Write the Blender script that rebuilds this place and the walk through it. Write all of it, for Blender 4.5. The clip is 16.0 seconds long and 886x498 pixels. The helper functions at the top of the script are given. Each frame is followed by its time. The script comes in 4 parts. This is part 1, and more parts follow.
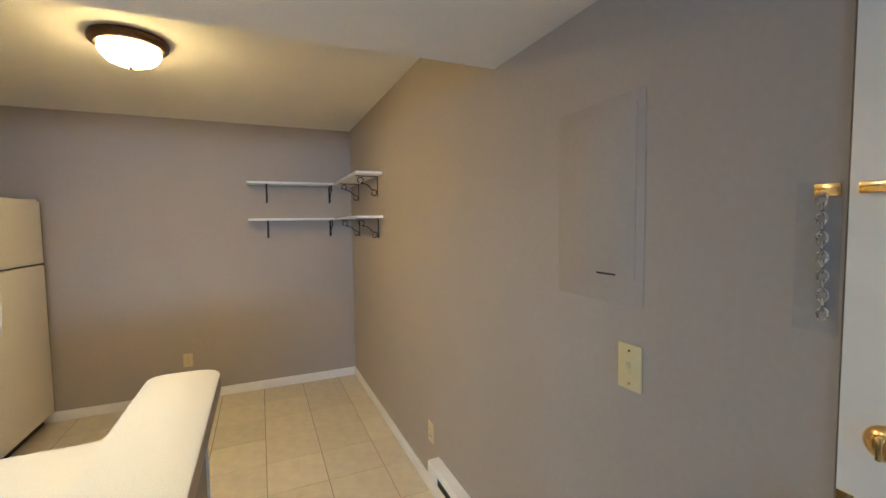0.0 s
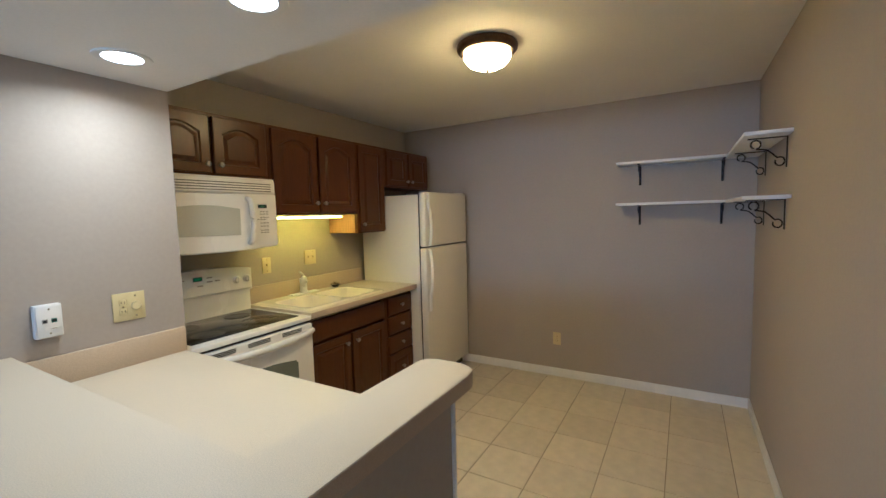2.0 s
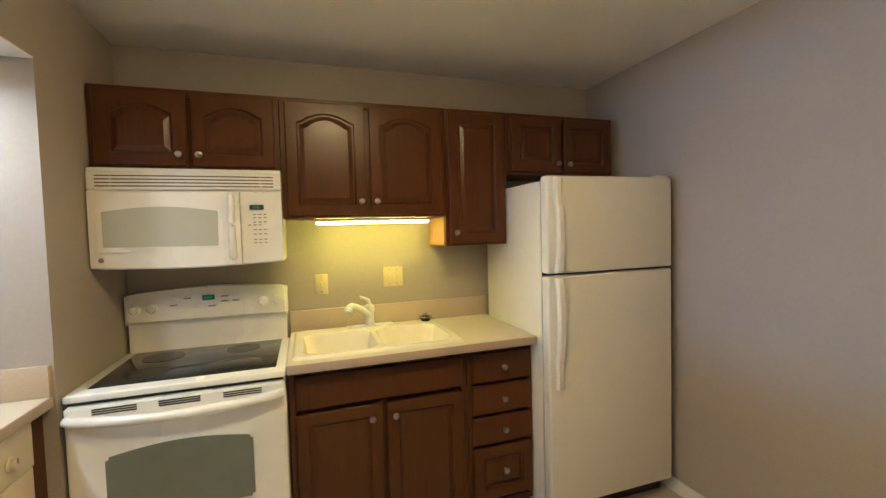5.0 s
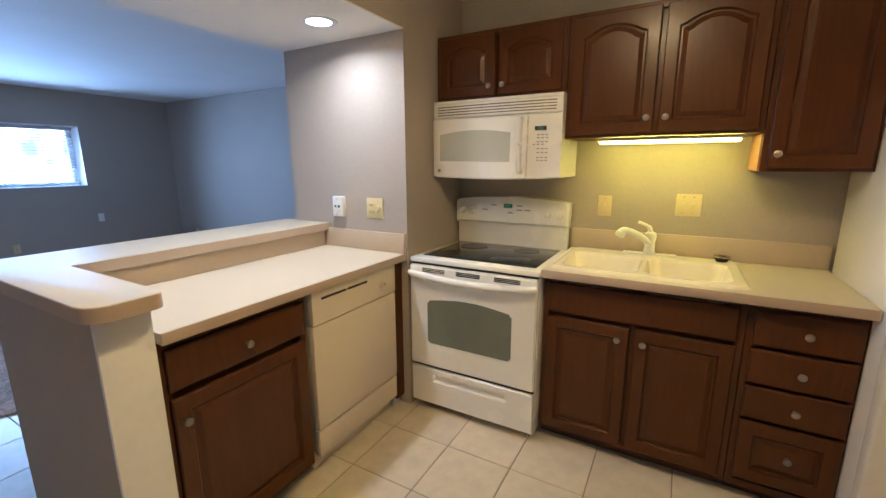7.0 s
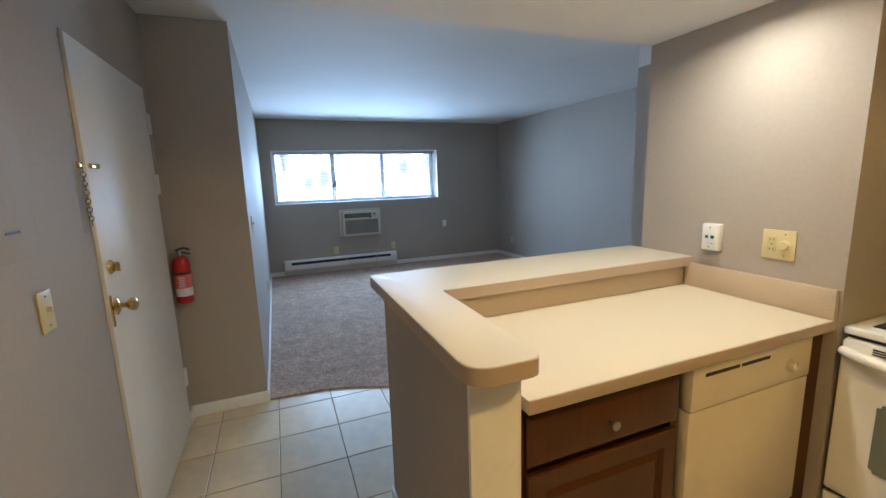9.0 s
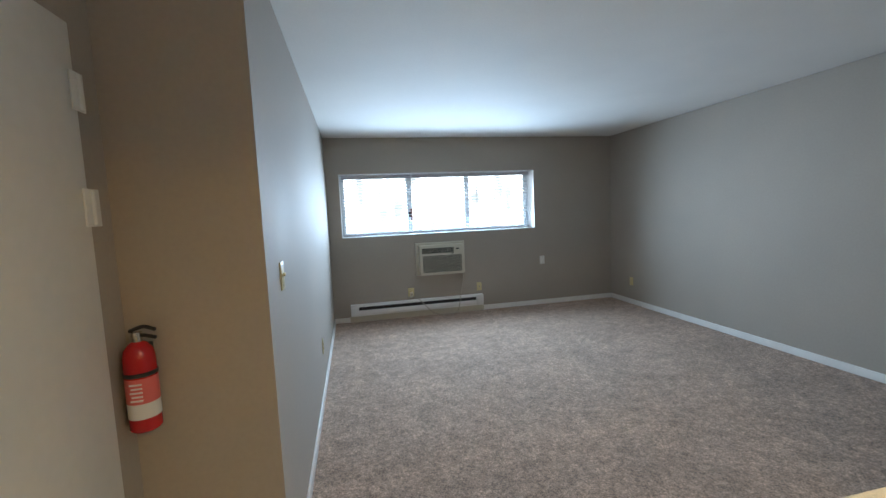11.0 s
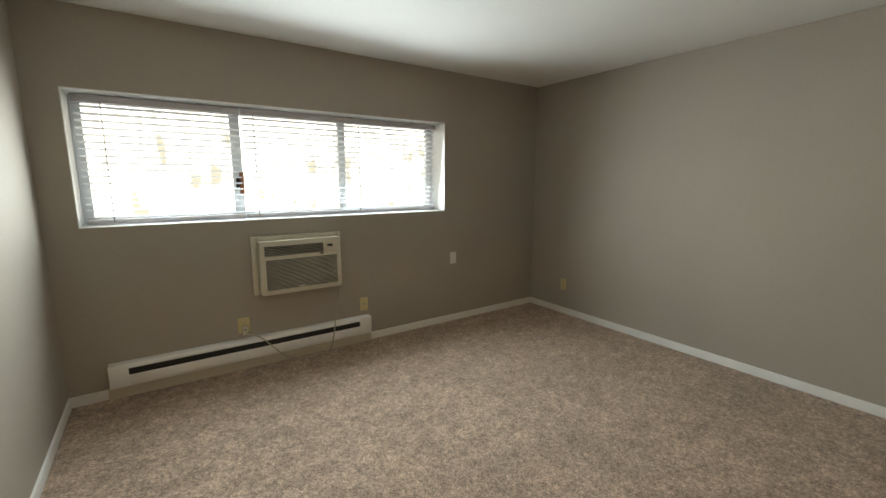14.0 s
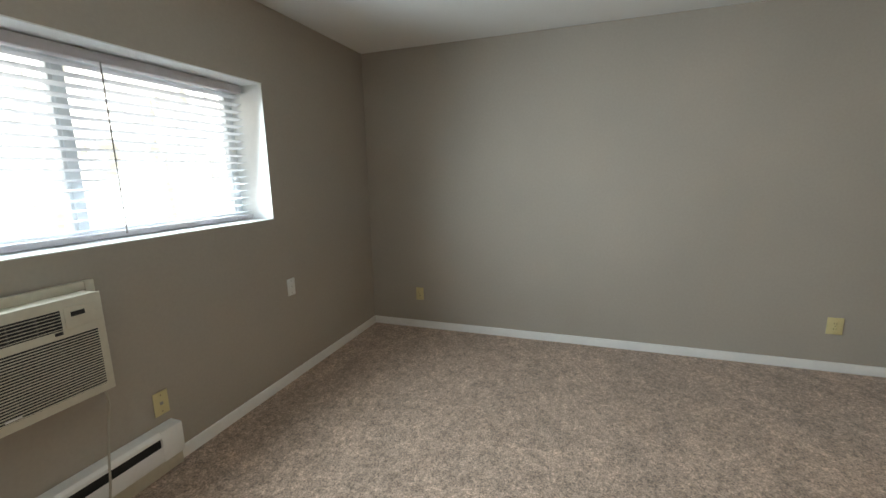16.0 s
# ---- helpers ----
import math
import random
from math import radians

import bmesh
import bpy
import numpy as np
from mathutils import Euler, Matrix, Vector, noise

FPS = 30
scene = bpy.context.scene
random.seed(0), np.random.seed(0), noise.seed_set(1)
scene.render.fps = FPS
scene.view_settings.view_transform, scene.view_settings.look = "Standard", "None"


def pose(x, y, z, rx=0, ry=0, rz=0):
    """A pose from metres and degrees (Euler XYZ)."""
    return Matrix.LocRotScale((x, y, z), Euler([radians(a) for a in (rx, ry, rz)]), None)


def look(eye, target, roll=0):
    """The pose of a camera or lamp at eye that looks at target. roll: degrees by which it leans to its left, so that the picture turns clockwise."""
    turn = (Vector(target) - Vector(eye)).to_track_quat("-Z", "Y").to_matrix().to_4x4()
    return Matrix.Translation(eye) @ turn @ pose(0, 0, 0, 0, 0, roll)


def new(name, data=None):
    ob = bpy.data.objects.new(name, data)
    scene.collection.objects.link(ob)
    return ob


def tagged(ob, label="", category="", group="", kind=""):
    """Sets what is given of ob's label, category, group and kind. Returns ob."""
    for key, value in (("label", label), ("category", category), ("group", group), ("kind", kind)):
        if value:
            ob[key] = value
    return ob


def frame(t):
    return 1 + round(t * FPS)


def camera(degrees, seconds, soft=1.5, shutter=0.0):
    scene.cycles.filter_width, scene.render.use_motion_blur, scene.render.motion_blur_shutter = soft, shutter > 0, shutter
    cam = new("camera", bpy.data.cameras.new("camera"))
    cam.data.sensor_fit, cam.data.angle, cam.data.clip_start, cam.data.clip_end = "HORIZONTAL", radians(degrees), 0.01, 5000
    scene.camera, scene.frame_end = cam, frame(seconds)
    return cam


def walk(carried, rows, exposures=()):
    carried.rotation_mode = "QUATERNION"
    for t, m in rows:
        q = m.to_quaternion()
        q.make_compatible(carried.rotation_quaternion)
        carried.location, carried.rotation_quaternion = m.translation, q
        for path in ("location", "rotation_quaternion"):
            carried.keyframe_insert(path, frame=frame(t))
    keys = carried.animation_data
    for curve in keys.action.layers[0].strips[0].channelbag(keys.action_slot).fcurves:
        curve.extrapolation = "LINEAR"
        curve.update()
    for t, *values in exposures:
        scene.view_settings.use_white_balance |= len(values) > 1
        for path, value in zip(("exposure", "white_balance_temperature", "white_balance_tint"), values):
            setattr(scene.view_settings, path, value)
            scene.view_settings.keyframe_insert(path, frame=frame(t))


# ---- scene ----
cam = camera(93.7, 16.0)
PATH = [
    (0, (-0.848, -4.179, 1.525), (-0.043, -2.352, 1.401), -0.8),
    (0.5, (-0.682, -3.982, 1.541), (-0.499, -1.994, 1.422), 0.5),
    (1, (-0.602, -3.916, 1.523), (-0.939, -1.948, 1.414), 0.4),
    (1.5, (-0.5, -3.913, 1.531), (-1.234, -2.057, 1.406), -0.7),
    (2, (-0.455, -3.803, 1.531), (-1.458, -2.08, 1.369), -1.5),
    (2.5, (-0.481, -3.517, 1.523), (-1.68, -1.927, 1.343), -2.0),
    (3, (-0.516, -3.202, 1.49), (-1.803, -1.68, 1.325), -2.6),
    (3.2, (-0.554, -3.058, 1.487), (-1.873, -1.562, 1.333), -2.7),
    (5.3, (-0.65, -1.758, 1.486), (-2.616, -1.408, 1.4), -0.9),
    (5.5, (-0.652, -1.664, 1.487), (-2.644, -1.517, 1.397), -0.4),
    (6, (-0.621, -1.452, 1.491), (-2.593, -1.732, 1.31), 0.5),
    (6.5, (-0.583, -1.415, 1.43), (-2.469, -2.006, 1.123), 0.5),
    (7, (-0.558, -1.46, 1.437), (-2.264, -2.423, 1.035), -0.2),
    (7.5, (-0.517, -1.487, 1.44), (-2.008, -2.748, 1.01), -0.5),
    (8, (-0.522, -1.521, 1.443), (-1.798, -2.996, 1.002), -0.8),
    (8.5, (-0.578, -1.616, 1.434), (-1.597, -3.288, 1.029), -1.4),
    (9, (-0.626, -1.971, 1.489), (-1.353, -3.803, 1.15), -1.8),
    (9.2, (-0.631, -2.094, 1.513), (-1.216, -3.983, 1.213), -2.1),
    (11.3, (-0.825, -3.61, 1.438), (-1.244, -5.559, 1.257), -2.6),
    (11.5, (-0.861, -3.776, 1.437), (-1.354, -5.704, 1.234), -2.2),
    (12, (-0.825, -4.176, 1.485), (-1.539, -6.013, 1.147), -1.3),
    (12.5, (-0.865, -4.524, 1.445), (-1.761, -6.273, 1.072), -0.7),
    (13, (-0.901, -4.898, 1.425), (-1.869, -6.617, 1.096), 0.2),
    (13.5, (-1.015, -5.217, 1.44), (-2.008, -6.925, 1.131), 0.8),
    (14, (-1.026, -5.637, 1.443), (-2.144, -7.263, 1.114), 0.1),
    (14.5, (-1.039, -6.039, 1.382), (-2.247, -7.595, 1.036), -0.7),
    (15, (-1.072, -6.446, 1.376), (-2.431, -7.867, 1.013), -0.8),
    (15.5, (-1.127, -6.782, 1.411), (-2.746, -7.891, 1.024), -1.5),
    (16, (-1.194, -7.066, 1.409), (-3.049, -7.725, 1.051), -1.3),
]
EXPOSURES = [
    (0, 1.35, 4550, 5), (0.8, 1.17, 4450, 5), (1.5, 0.9, 4350, 6), (3, 0.85, 4350, 7), (5.5, 1.38, 4380, 7), (7, 1.22, 4350, 13), (8.5, 1.05, 4750, 8),
    (9, 1.12, 5000, 6), (11.5, 1.33, 6200, 4), (12.5, 1.17, 7900, 6), (13.6, 1.05, 8000, 6), (15, 1.26, 7700, 5), (16, 1.36, 7050, 6),
]
walk(cam, [(t, look(eye, target, roll)) for t, eye, target, roll in PATH], EXPOSURES)

# ---- world, large lights ----
world = bpy.data.worlds.new("sky")
world.use_nodes = True
scene.world = world
sky = world.node_tree.nodes.new("ShaderNodeTexSky")
sky.sky_type, sky.sun_disc = "NISHITA", False
sky.sun_elevation, sky.sun_rotation = radians(35), radians(40)
world.node_tree.links.new(sky.outputs[0], world.node_tree.nodes["Background"].inputs[0])
world.node_tree.nodes["Background"].inputs[1].default_value = 0.14


def area_lamp(name, m, sx, sy, watts, colour, shape="RECTANGLE", spread=180):
    data = bpy.data.lights.new(name, "AREA")
    data.shape, data.size, data.size_y, data.energy, data.color = shape, sx, sy, watts, colour
    data.spread = radians(spread)
    ob = new(name, data)
    ob.matrix_world = m
    return ob


WINDOW_W, DOWN_W, DOME, TUBE = 34.0, 3.3, 76.0, 19.0
area_lamp("window_daylight", pose(-2.02, -9.09, 1.54, 81, 0, 0), 2.5, 0.68, WINDOW_W, (0.66, 0.825, 1.0), spread=142)
for dx in (-2.17, -1.45):
    area_lamp("downlight_lamp", pose(dx, -3.055, 2.103), 0.115, 0.115, DOWN_W, (1.0, 0.81, 0.56), "DISK", 158)

# ---- materials ----


def mat(name, colour, rough=0.5, metal=0.0, grain=None, vary=0.0, stain=0.0, bump=0.0, bump_scale=200.0, coat=0.0,
        stretch=(1, 1, 1), per_object=0.0, stain_scale=1.5):
    """Principled paint, plastic, wood or metal, with fine grain, broad stains and a fine relief."""
    m = bpy.data.materials.new(name)
    m.use_nodes = True
    nt = m.node_tree
    n, l = nt.nodes, nt.links
    p = n["Principled BSDF"]
    p.inputs["Roughness"].default_value, p.inputs["Metallic"].default_value = rough, metal
    p.inputs["Coat Weight"].default_value = coat
    p.inputs["Coat Roughness"].default_value = 0.15
    tc = n.new("ShaderNodeTexCoord")
    mp = n.new("ShaderNodeMapping")
    mp.inputs["Scale"].default_value = stretch
    l.new(tc.outputs["Object"], mp.inputs[0])
    src = n.new("ShaderNodeRGB")
    src.outputs[0].default_value = (*colour, 1)
    out = src.outputs[0]

    def scaled(sock, factor_sock, amount):
        rng = n.new("ShaderNodeMapRange")
        rng.inputs[1].default_value, rng.inputs[2].default_value = 0.3, 0.7
        rng.inputs[3].default_value, rng.inputs[4].default_value = 1 - amount, 1 + amount
        l.new(factor_sock, rng.inputs[0])
        mul = n.new("ShaderNodeVectorMath")
        mul.operation = "SCALE"
        l.new(sock, mul.inputs[0])
        l.new(rng.outputs[0], mul.inputs["Scale"])
        return mul.outputs[0]

    if grain and vary:
        a = n.new("ShaderNodeTexNoise")
        a.inputs["Scale"].default_value, a.inputs["Detail"].default_value = grain, 5
        l.new(mp.outputs[0], a.inputs[0])
        out = scaled(out, a.outputs[0], vary)
    if stain:
        b = n.new("ShaderNodeTexNoise")
        b.inputs["Scale"].default_value, b.inputs["Detail"].default_value = stain_scale, 3
        l.new(tc.outputs["Object"], b.inputs[0])
        out = scaled(out, b.outputs[0], stain)
        rr = n.new("ShaderNodeMapRange")
        rr.inputs[3].default_value, rr.inputs[4].default_value = max(rough - 0.1, 0.02), min(rough + 0.1, 1)
        l.new(b.outputs[0], rr.inputs[0])
        l.new(rr.outputs[0], p.inputs["Roughness"])
    if per_object:
        oi = n.new("ShaderNodeObjectInfo")
        out = scaled(out, oi.outputs["Random"], per_object)
    l.new(out, p.inputs["Base Color"])
    if bump:
        c = n.new("ShaderNodeTexNoise")
        c.inputs["Scale"].default_value, c.inputs["Detail"].default_value = bump_scale, 3
        l.new(mp.outputs[0], c.inputs[0])
        bp = n.new("ShaderNodeBump")
        bp.inputs["Strength"].default_value, bp.inputs["Distance"].default_value = bump, 0.002
        l.new(c.outputs[0], bp.inputs["Height"])
        l.new(bp.outputs[0], p.inputs["Normal"])
    return m


def glow(name, colour, strength, body=0.8):
    m = bpy.data.materials.new(name)
    m.use_nodes = True
    p = m.node_tree.nodes["Principled BSDF"]
    p.inputs["Base Color"].default_value = (body, body, body, 1)
    p.inputs["Emission Color"].default_value = (*colour, 1)
    p.inputs["Emission Strength"].default_value = strength
    return m


def bowl_glow(name, colour, strength):
    """Frosted glass lit by bulbs above it: brightest where it faces down, dim at its flanks."""
    m = glow(name, colour, strength)
    n, l = m.node_tree.nodes, m.node_tree.links
    g, x, r = n.new("ShaderNodeNewGeometry"), n.new("ShaderNodeSeparateXYZ"), n.new("ShaderNodeMapRange")
    l.new(g.outputs["Normal"], x.inputs[0])
    l.new(x.outputs["Z"], r.inputs[0])
    r.inputs[1].default_value, r.inputs[2].default_value = -0.1, -0.9
    r.inputs[3].default_value, r.inputs[4].default_value = 0.05 * strength, strength
    l.new(r.outputs[0], n["Principled BSDF"].inputs["Emission Strength"])
    return m


def pane_glass(name):
    m = bpy.data.materials.new(name)
    m.use_nodes = True
    n, l = m.node_tree.nodes, m.node_tree.links
    t, g, x = n.new("ShaderNodeBsdfTransparent"), n.new("ShaderNodeBsdfGlossy"), n.new("ShaderNodeMixShader")
    g.inputs["Roughness"].default_value = 0.02
    x.inputs[0].default_value = 0.06
    l.new(t.outputs[0], x.inputs[1])
    l.new(g.outputs[0], x.inputs[2])
    l.new(x.outputs[0], n["Material Output"].inputs[0])
    return m


PAINT = mat("greige_wall_paint", (0.385, 0.338, 0.284), 0.72, grain=60, vary=0.025, stain=0.035, bump=0.25, bump_scale=320)
PATCH = mat("dull_grey_patch", (0.35, 0.325, 0.295), 0.8, grain=40, vary=0.06, stain=0.08, bump=0.2)
CEIL = mat("white_ceiling_paint", (0.79, 0.77, 0.735), 0.75, grain=90, vary=0.02, stain=0.03, bump=0.35, bump_scale=240)
TRIM = mat("white_trim_paint", (0.82, 0.80, 0.77), 0.38, grain=30, vary=0.02, stain=0.05, bump=0.06, stain_scale=4)
DOORPAINT = mat("door_white_paint", (0.76, 0.735, 0.69), 0.42, grain=25, vary=0.02, stain=0.05, bump=0.08, bump_scale=90)
TILE = mat("beige_floor_tile", (0.65, 0.565, 0.41), 0.33, grain=14, vary=0.07, stain=0.06, bump=0.1, bump_scale=40, per_object=0.05)
GROUT = mat("brown_grout", (0.24, 0.185, 0.115), 0.9, grain=80, vary=0.25, stain=0.2, bump=0.5)
WOOD = mat("dark_cherry_wood", (0.077, 0.0238, 0.0011), 0.32, grain=9, vary=0.13, stain=0.16, bump=0.12, bump_scale=40, coat=0.05, stretch=(9, 9, 0.8))
WOOD.node_tree.nodes["Principled BSDF"].inputs["Specular IOR Level"].default_value = 0.3
WOODSIDE = mat("honey_cabinet_side", (0.45, 0.25, 0.075), 0.5, grain=8, vary=0.12, stain=0.05, stretch=(8, 8, 0.8))
TOE = mat("dark_toe_kick", (0.05, 0.02, 0.012), 0.6, grain=20, vary=0.2)
LAM = mat("speckled_beige_laminate", (0.60, 0.53, 0.40), 0.46, grain=420, vary=0.13, stain=0.03, bump=0.03, bump_scale=500)
LAMBACK = mat("tan_laminate_backsplash", (0.51, 0.415, 0.295), 0.46, grain=420, vary=0.12, stain=0.03)
LAMEDGE = mat("laminate_edge_band", (0.44, 0.345, 0.25), 0.42, grain=380, vary=0.08)
WHITE = mat("white_appliance_enamel", (0.83, 0.81, 0.76), 0.26, grain=20, vary=0.012, stain=0.02, coat=0.15)
FRIDGE = mat("pebbled_fridge_enamel", (0.76, 0.725, 0.65), 0.36, grain=60, vary=0.015, stain=0.02, bump=0.12, bump_scale=420)
BISQUE = mat("bisque_enamel", (0.70, 0.61, 0.45), 0.3, grain=20, vary=0.012, stain=0.02)
# Real black plastic parts, and also painted shade in gaps, slots and recesses.
BLACK = mat("black_plastic_and_gap_shade", (0.015, 0.014, 0.013), 0.5, grain=50, vary=0.2)
COOK = mat("black_ceramic_glass", (0.03, 0.029, 0.028), 0.11, grain=700, vary=0.4, stain=0.3)
BURNER = mat("dark_cooking_zone_print", (0.006, 0.006, 0.0065), 0.22, grain=600, vary=0.3)
RING = mat("burner_ring_print", (0.055, 0.053, 0.052), 0.2, grain=400, vary=0.3)
OVENGLASS = mat("grey_oven_glass", (0.17, 0.19, 0.155), 0.1, grain=15, vary=0.05, stain=0.1)
MWGLASS = mat("pale_microwave_mesh", (0.50, 0.50, 0.43), 0.2, grain=500, vary=0.06)
# Grey with the shade of slots and recessed vanes put into its colour.
SLOT = mat("painted_shade_plastic", (0.12, 0.11, 0.10), 0.6, grain=40, vary=0.1)
GREY = mat("grey_print", (0.32, 0.30, 0.27), 0.5)
KNOB = mat("dull_nickel", (0.42, 0.37, 0.30), 0.38, 1.0, grain=90, vary=0.1)
CHROME = mat("brushed_nickel", (0.62, 0.58, 0.52), 0.25, 1.0, grain=90, vary=0.08)
BRASS = mat("polished_brass", (0.78, 0.55, 0.20), 0.2, 1.0, grain=60, vary=0.08)
BRONZE = mat("oiled_bronze", (0.10, 0.062, 0.035), 0.35, 0.8, grain=60, vary=0.2)
IRON = mat("black_wrought_iron", (0.02, 0.02, 0.022), 0.45, 0.6, grain=60, vary=0.2)
IVORY = mat("ivory_plastic", (0.63, 0.54, 0.28), 0.35, grain=30, vary=0.02)
WPLAST = mat("white_plastic", (0.74, 0.73, 0.70), 0.35, grain=30, vary=0.02)
BEIGE = mat("aged_beige_plastic", (0.60, 0.55, 0.44), 0.42, grain=40, vary=0.04, stain=0.05)
SINK = mat("cream_sink_enamel", (0.82, 0.76, 0.60), 0.22, grain=20, vary=0.015, stain=0.02, coat=0.2)
VINYL = mat("window_vinyl", (0.76, 0.80, 0.82), 0.4, grain=30, vary=0.02)
REVEAL = mat("white_window_reveal", (0.76, 0.76, 0.74), 0.45, grain=40, vary=0.02, stain=0.04, bump=0.1)
SLAT = mat("white_blind_slat", (0.72, 0.73, 0.75), 0.45, grain=20, vary=0.02)
slat_n, slat_l = SLAT.node_tree.nodes, SLAT.node_tree.links
slat_tr, slat_mx = slat_n.new("ShaderNodeBsdfTranslucent"), slat_n.new("ShaderNodeMixShader")
slat_tr.inputs[0].default_value = (0.93, 0.95, 0.97, 1)
slat_mx.inputs[0].default_value = 0.75
slat_l.new(slat_n["Principled BSDF"].outputs[0], slat_mx.inputs[1])
slat_l.new(slat_tr.outputs[0], slat_mx.inputs[2])
slat_l.new(slat_mx.outputs[0], slat_n["Material Output"].inputs[0])
RAIL = mat("grey_lilac_blind_rail", (0.54, 0.51, 0.53), 0.5, grain=20, vary=0.03)
RED = mat("red_extinguisher_paint", (0.42, 0.012, 0.014), 0.25, grain=20, vary=0.03)
LABELW = mat("printed_label", (0.70, 0.68, 0.66), 0.5)
LABELR = mat("pink_red_label", (0.62, 0.13, 0.12), 0.5)
TEAL = mat("green_jack_plastic", (0.03, 0.16, 0.12), 0.4)
ORANGE = mat("brown_clip_wood", (0.30, 0.12, 0.06), 0.5, grain=30, vary=0.2)
CORD = mat("grey_cord_rubber", (0.42, 0.38, 0.31), 0.5)
WAND = mat("smoky_clear_wand", (0.22, 0.21, 0.2), 0.3)
GREEN = glow("green_display_digits", (0.02, 0.5, 0.12), 0.1, 0.05)
DOMEGLASS = bowl_glow("lit_frosted_glass", (1.0, 0.57, 0.155), DOME)
LENS = glow("lit_downlight_lens", (1.0, 0.86, 0.66), 6.0)
TUBEGLOW = glow("lit_fluorescent_tube", (1.0, 0.67, 0.055), TUBE)
GLASS = pane_glass("window_glass")
SNOW = mat("pale_winter_ground", (0.55, 0.54, 0.50), 0.9, grain=3, vary=0.2, stain=0.2)
BARK = mat("grey_bark", (0.16, 0.13, 0.10), 0.9, grain=20, vary=0.3)


def haze_material():
    """Bright overcast distance: faint vertical trunks and pale patches."""
    m = bpy.data.materials.new("bright_hazy_distance")
    m.use_nodes = True
    n, l = m.node_tree.nodes, m.node_tree.links
    tc, mp = n.new("ShaderNodeTexCoord"), n.new("ShaderNodeMapping")
    mp.inputs["Scale"].default_value = (0.5, 1, 0.09)
    a, c = n.new("ShaderNodeTexNoise"), n.new("ShaderNodeTexNoise")
    a.inputs["Scale"].default_value, a.inputs["Detail"].default_value = 1.6, 6
    c.inputs["Scale"].default_value, c.inputs["Detail"].default_value = 0.3, 7
    l.new(tc.outputs["Object"], mp.inputs[0])
    l.new(mp.outputs[0], a.inputs[0])
    l.new(tc.outputs["Object"], c.inputs[0])
    mul = n.new("ShaderNodeMath")
    mul.operation = "MULTIPLY"
    l.new(a.outputs[0], mul.inputs[0])
    l.new(c.outputs[0], mul.inputs[1])
    ramp = n.new("ShaderNodeValToRGB")
    ramp.color_ramp.elements[0].position, ramp.color_ramp.elements[0].color = 0.17, (0.15, 0.15, 0.135, 1)
    ramp.color_ramp.elements[1].position, ramp.color_ramp.elements[1].color = 0.29, (1, 1, 1, 1)
    l.new(mul.outputs[0], ramp.inputs[0])
    e = n.new("ShaderNodeEmission")
    e.inputs[1].default_value = 3.2
    l.new(ramp.outputs[0], e.inputs[0])
    l.new(e.outputs[0], n["Material Output"].inputs[0])
    return m


HAZE = haze_material()


def carpet_material():
    m = mat("taupe_cut_pile_carpet", (0.385, 0.272, 0.203), 0.95)
    n, l = m.node_tree.nodes, m.node_tree.links
    p = n["Principled BSDF"]
    tc = n.new("ShaderNodeTexCoord")
    col = None
    parts = ((2.2, 0.08, 3), (9.0, 0.16, 5), (45.0, 0.3, 4), (130.0, 0.5, 4))
    sock = p.inputs["Base Color"].links[0].from_socket
    for scale, amount, detail in parts:
        a = n.new("ShaderNodeTexNoise")
        a.inputs["Scale"].default_value, a.inputs["Detail"].default_value = scale, detail
        l.new(tc.outputs["Object"], a.inputs[0])
        r = n.new("ShaderNodeMapRange")
        r.inputs[1].default_value, r.inputs[2].default_value = 0.32, 0.68
        r.inputs[3].default_value, r.inputs[4].default_value = 1 - amount, 1 + amount
        l.new(a.outputs[0], r.inputs[0])
        v = n.new("ShaderNodeVectorMath")
        v.operation = "SCALE"
        l.new(sock, v.inputs[0])
        l.new(r.outputs[0], v.inputs["Scale"])
        sock = v.outputs[0]
        col = a
    l.new(sock, p.inputs["Base Color"])
    b = n.new("ShaderNodeBump")
    b.inputs["Strength"].default_value, b.inputs["Distance"].default_value = 0.9, 0.008
    l.new(col.outputs[0], b.inputs["Height"])
    l.new(b.outputs[0], p.inputs["Normal"])
    p.inputs["Sheen Weight"].default_value = 0.15
    return m


CARPET = carpet_material()

# ---- building tools ----


def box(bm, x0, x1, y0, y1, z0, z1, bevel=0.0, seg=2):
    m = Matrix.Translation(((x0 + x1) / 2, (y0 + y1) / 2, (z0 + z1) / 2)) @ Matrix.Diagonal((abs(x1 - x0), abs(y1 - y0), abs(z1 - z0), 1))
    vs = bmesh.ops.create_cube(bm, size=1, matrix=m)["verts"]
    if bevel:
        es = list({e for v in vs for e in v.link_edges})
        bmesh.ops.bevel(bm, geom=es, offset=bevel, segments=seg, affect="EDGES", profile=0.5)
    return bm


def cyl(bm, p, q, r0, r1=None, seg=24):
    p, q = Vector(p), Vector(q)
    d = q - p
    m = Matrix.Translation((p + q) / 2) @ d.to_track_quat("Z", "Y").to_matrix().to_4x4()
    bmesh.ops.create_cone(bm, cap_ends=True, segments=seg, radius1=r0, radius2=r0 if r1 is None else r1, depth=d.length, matrix=m)
    return bm


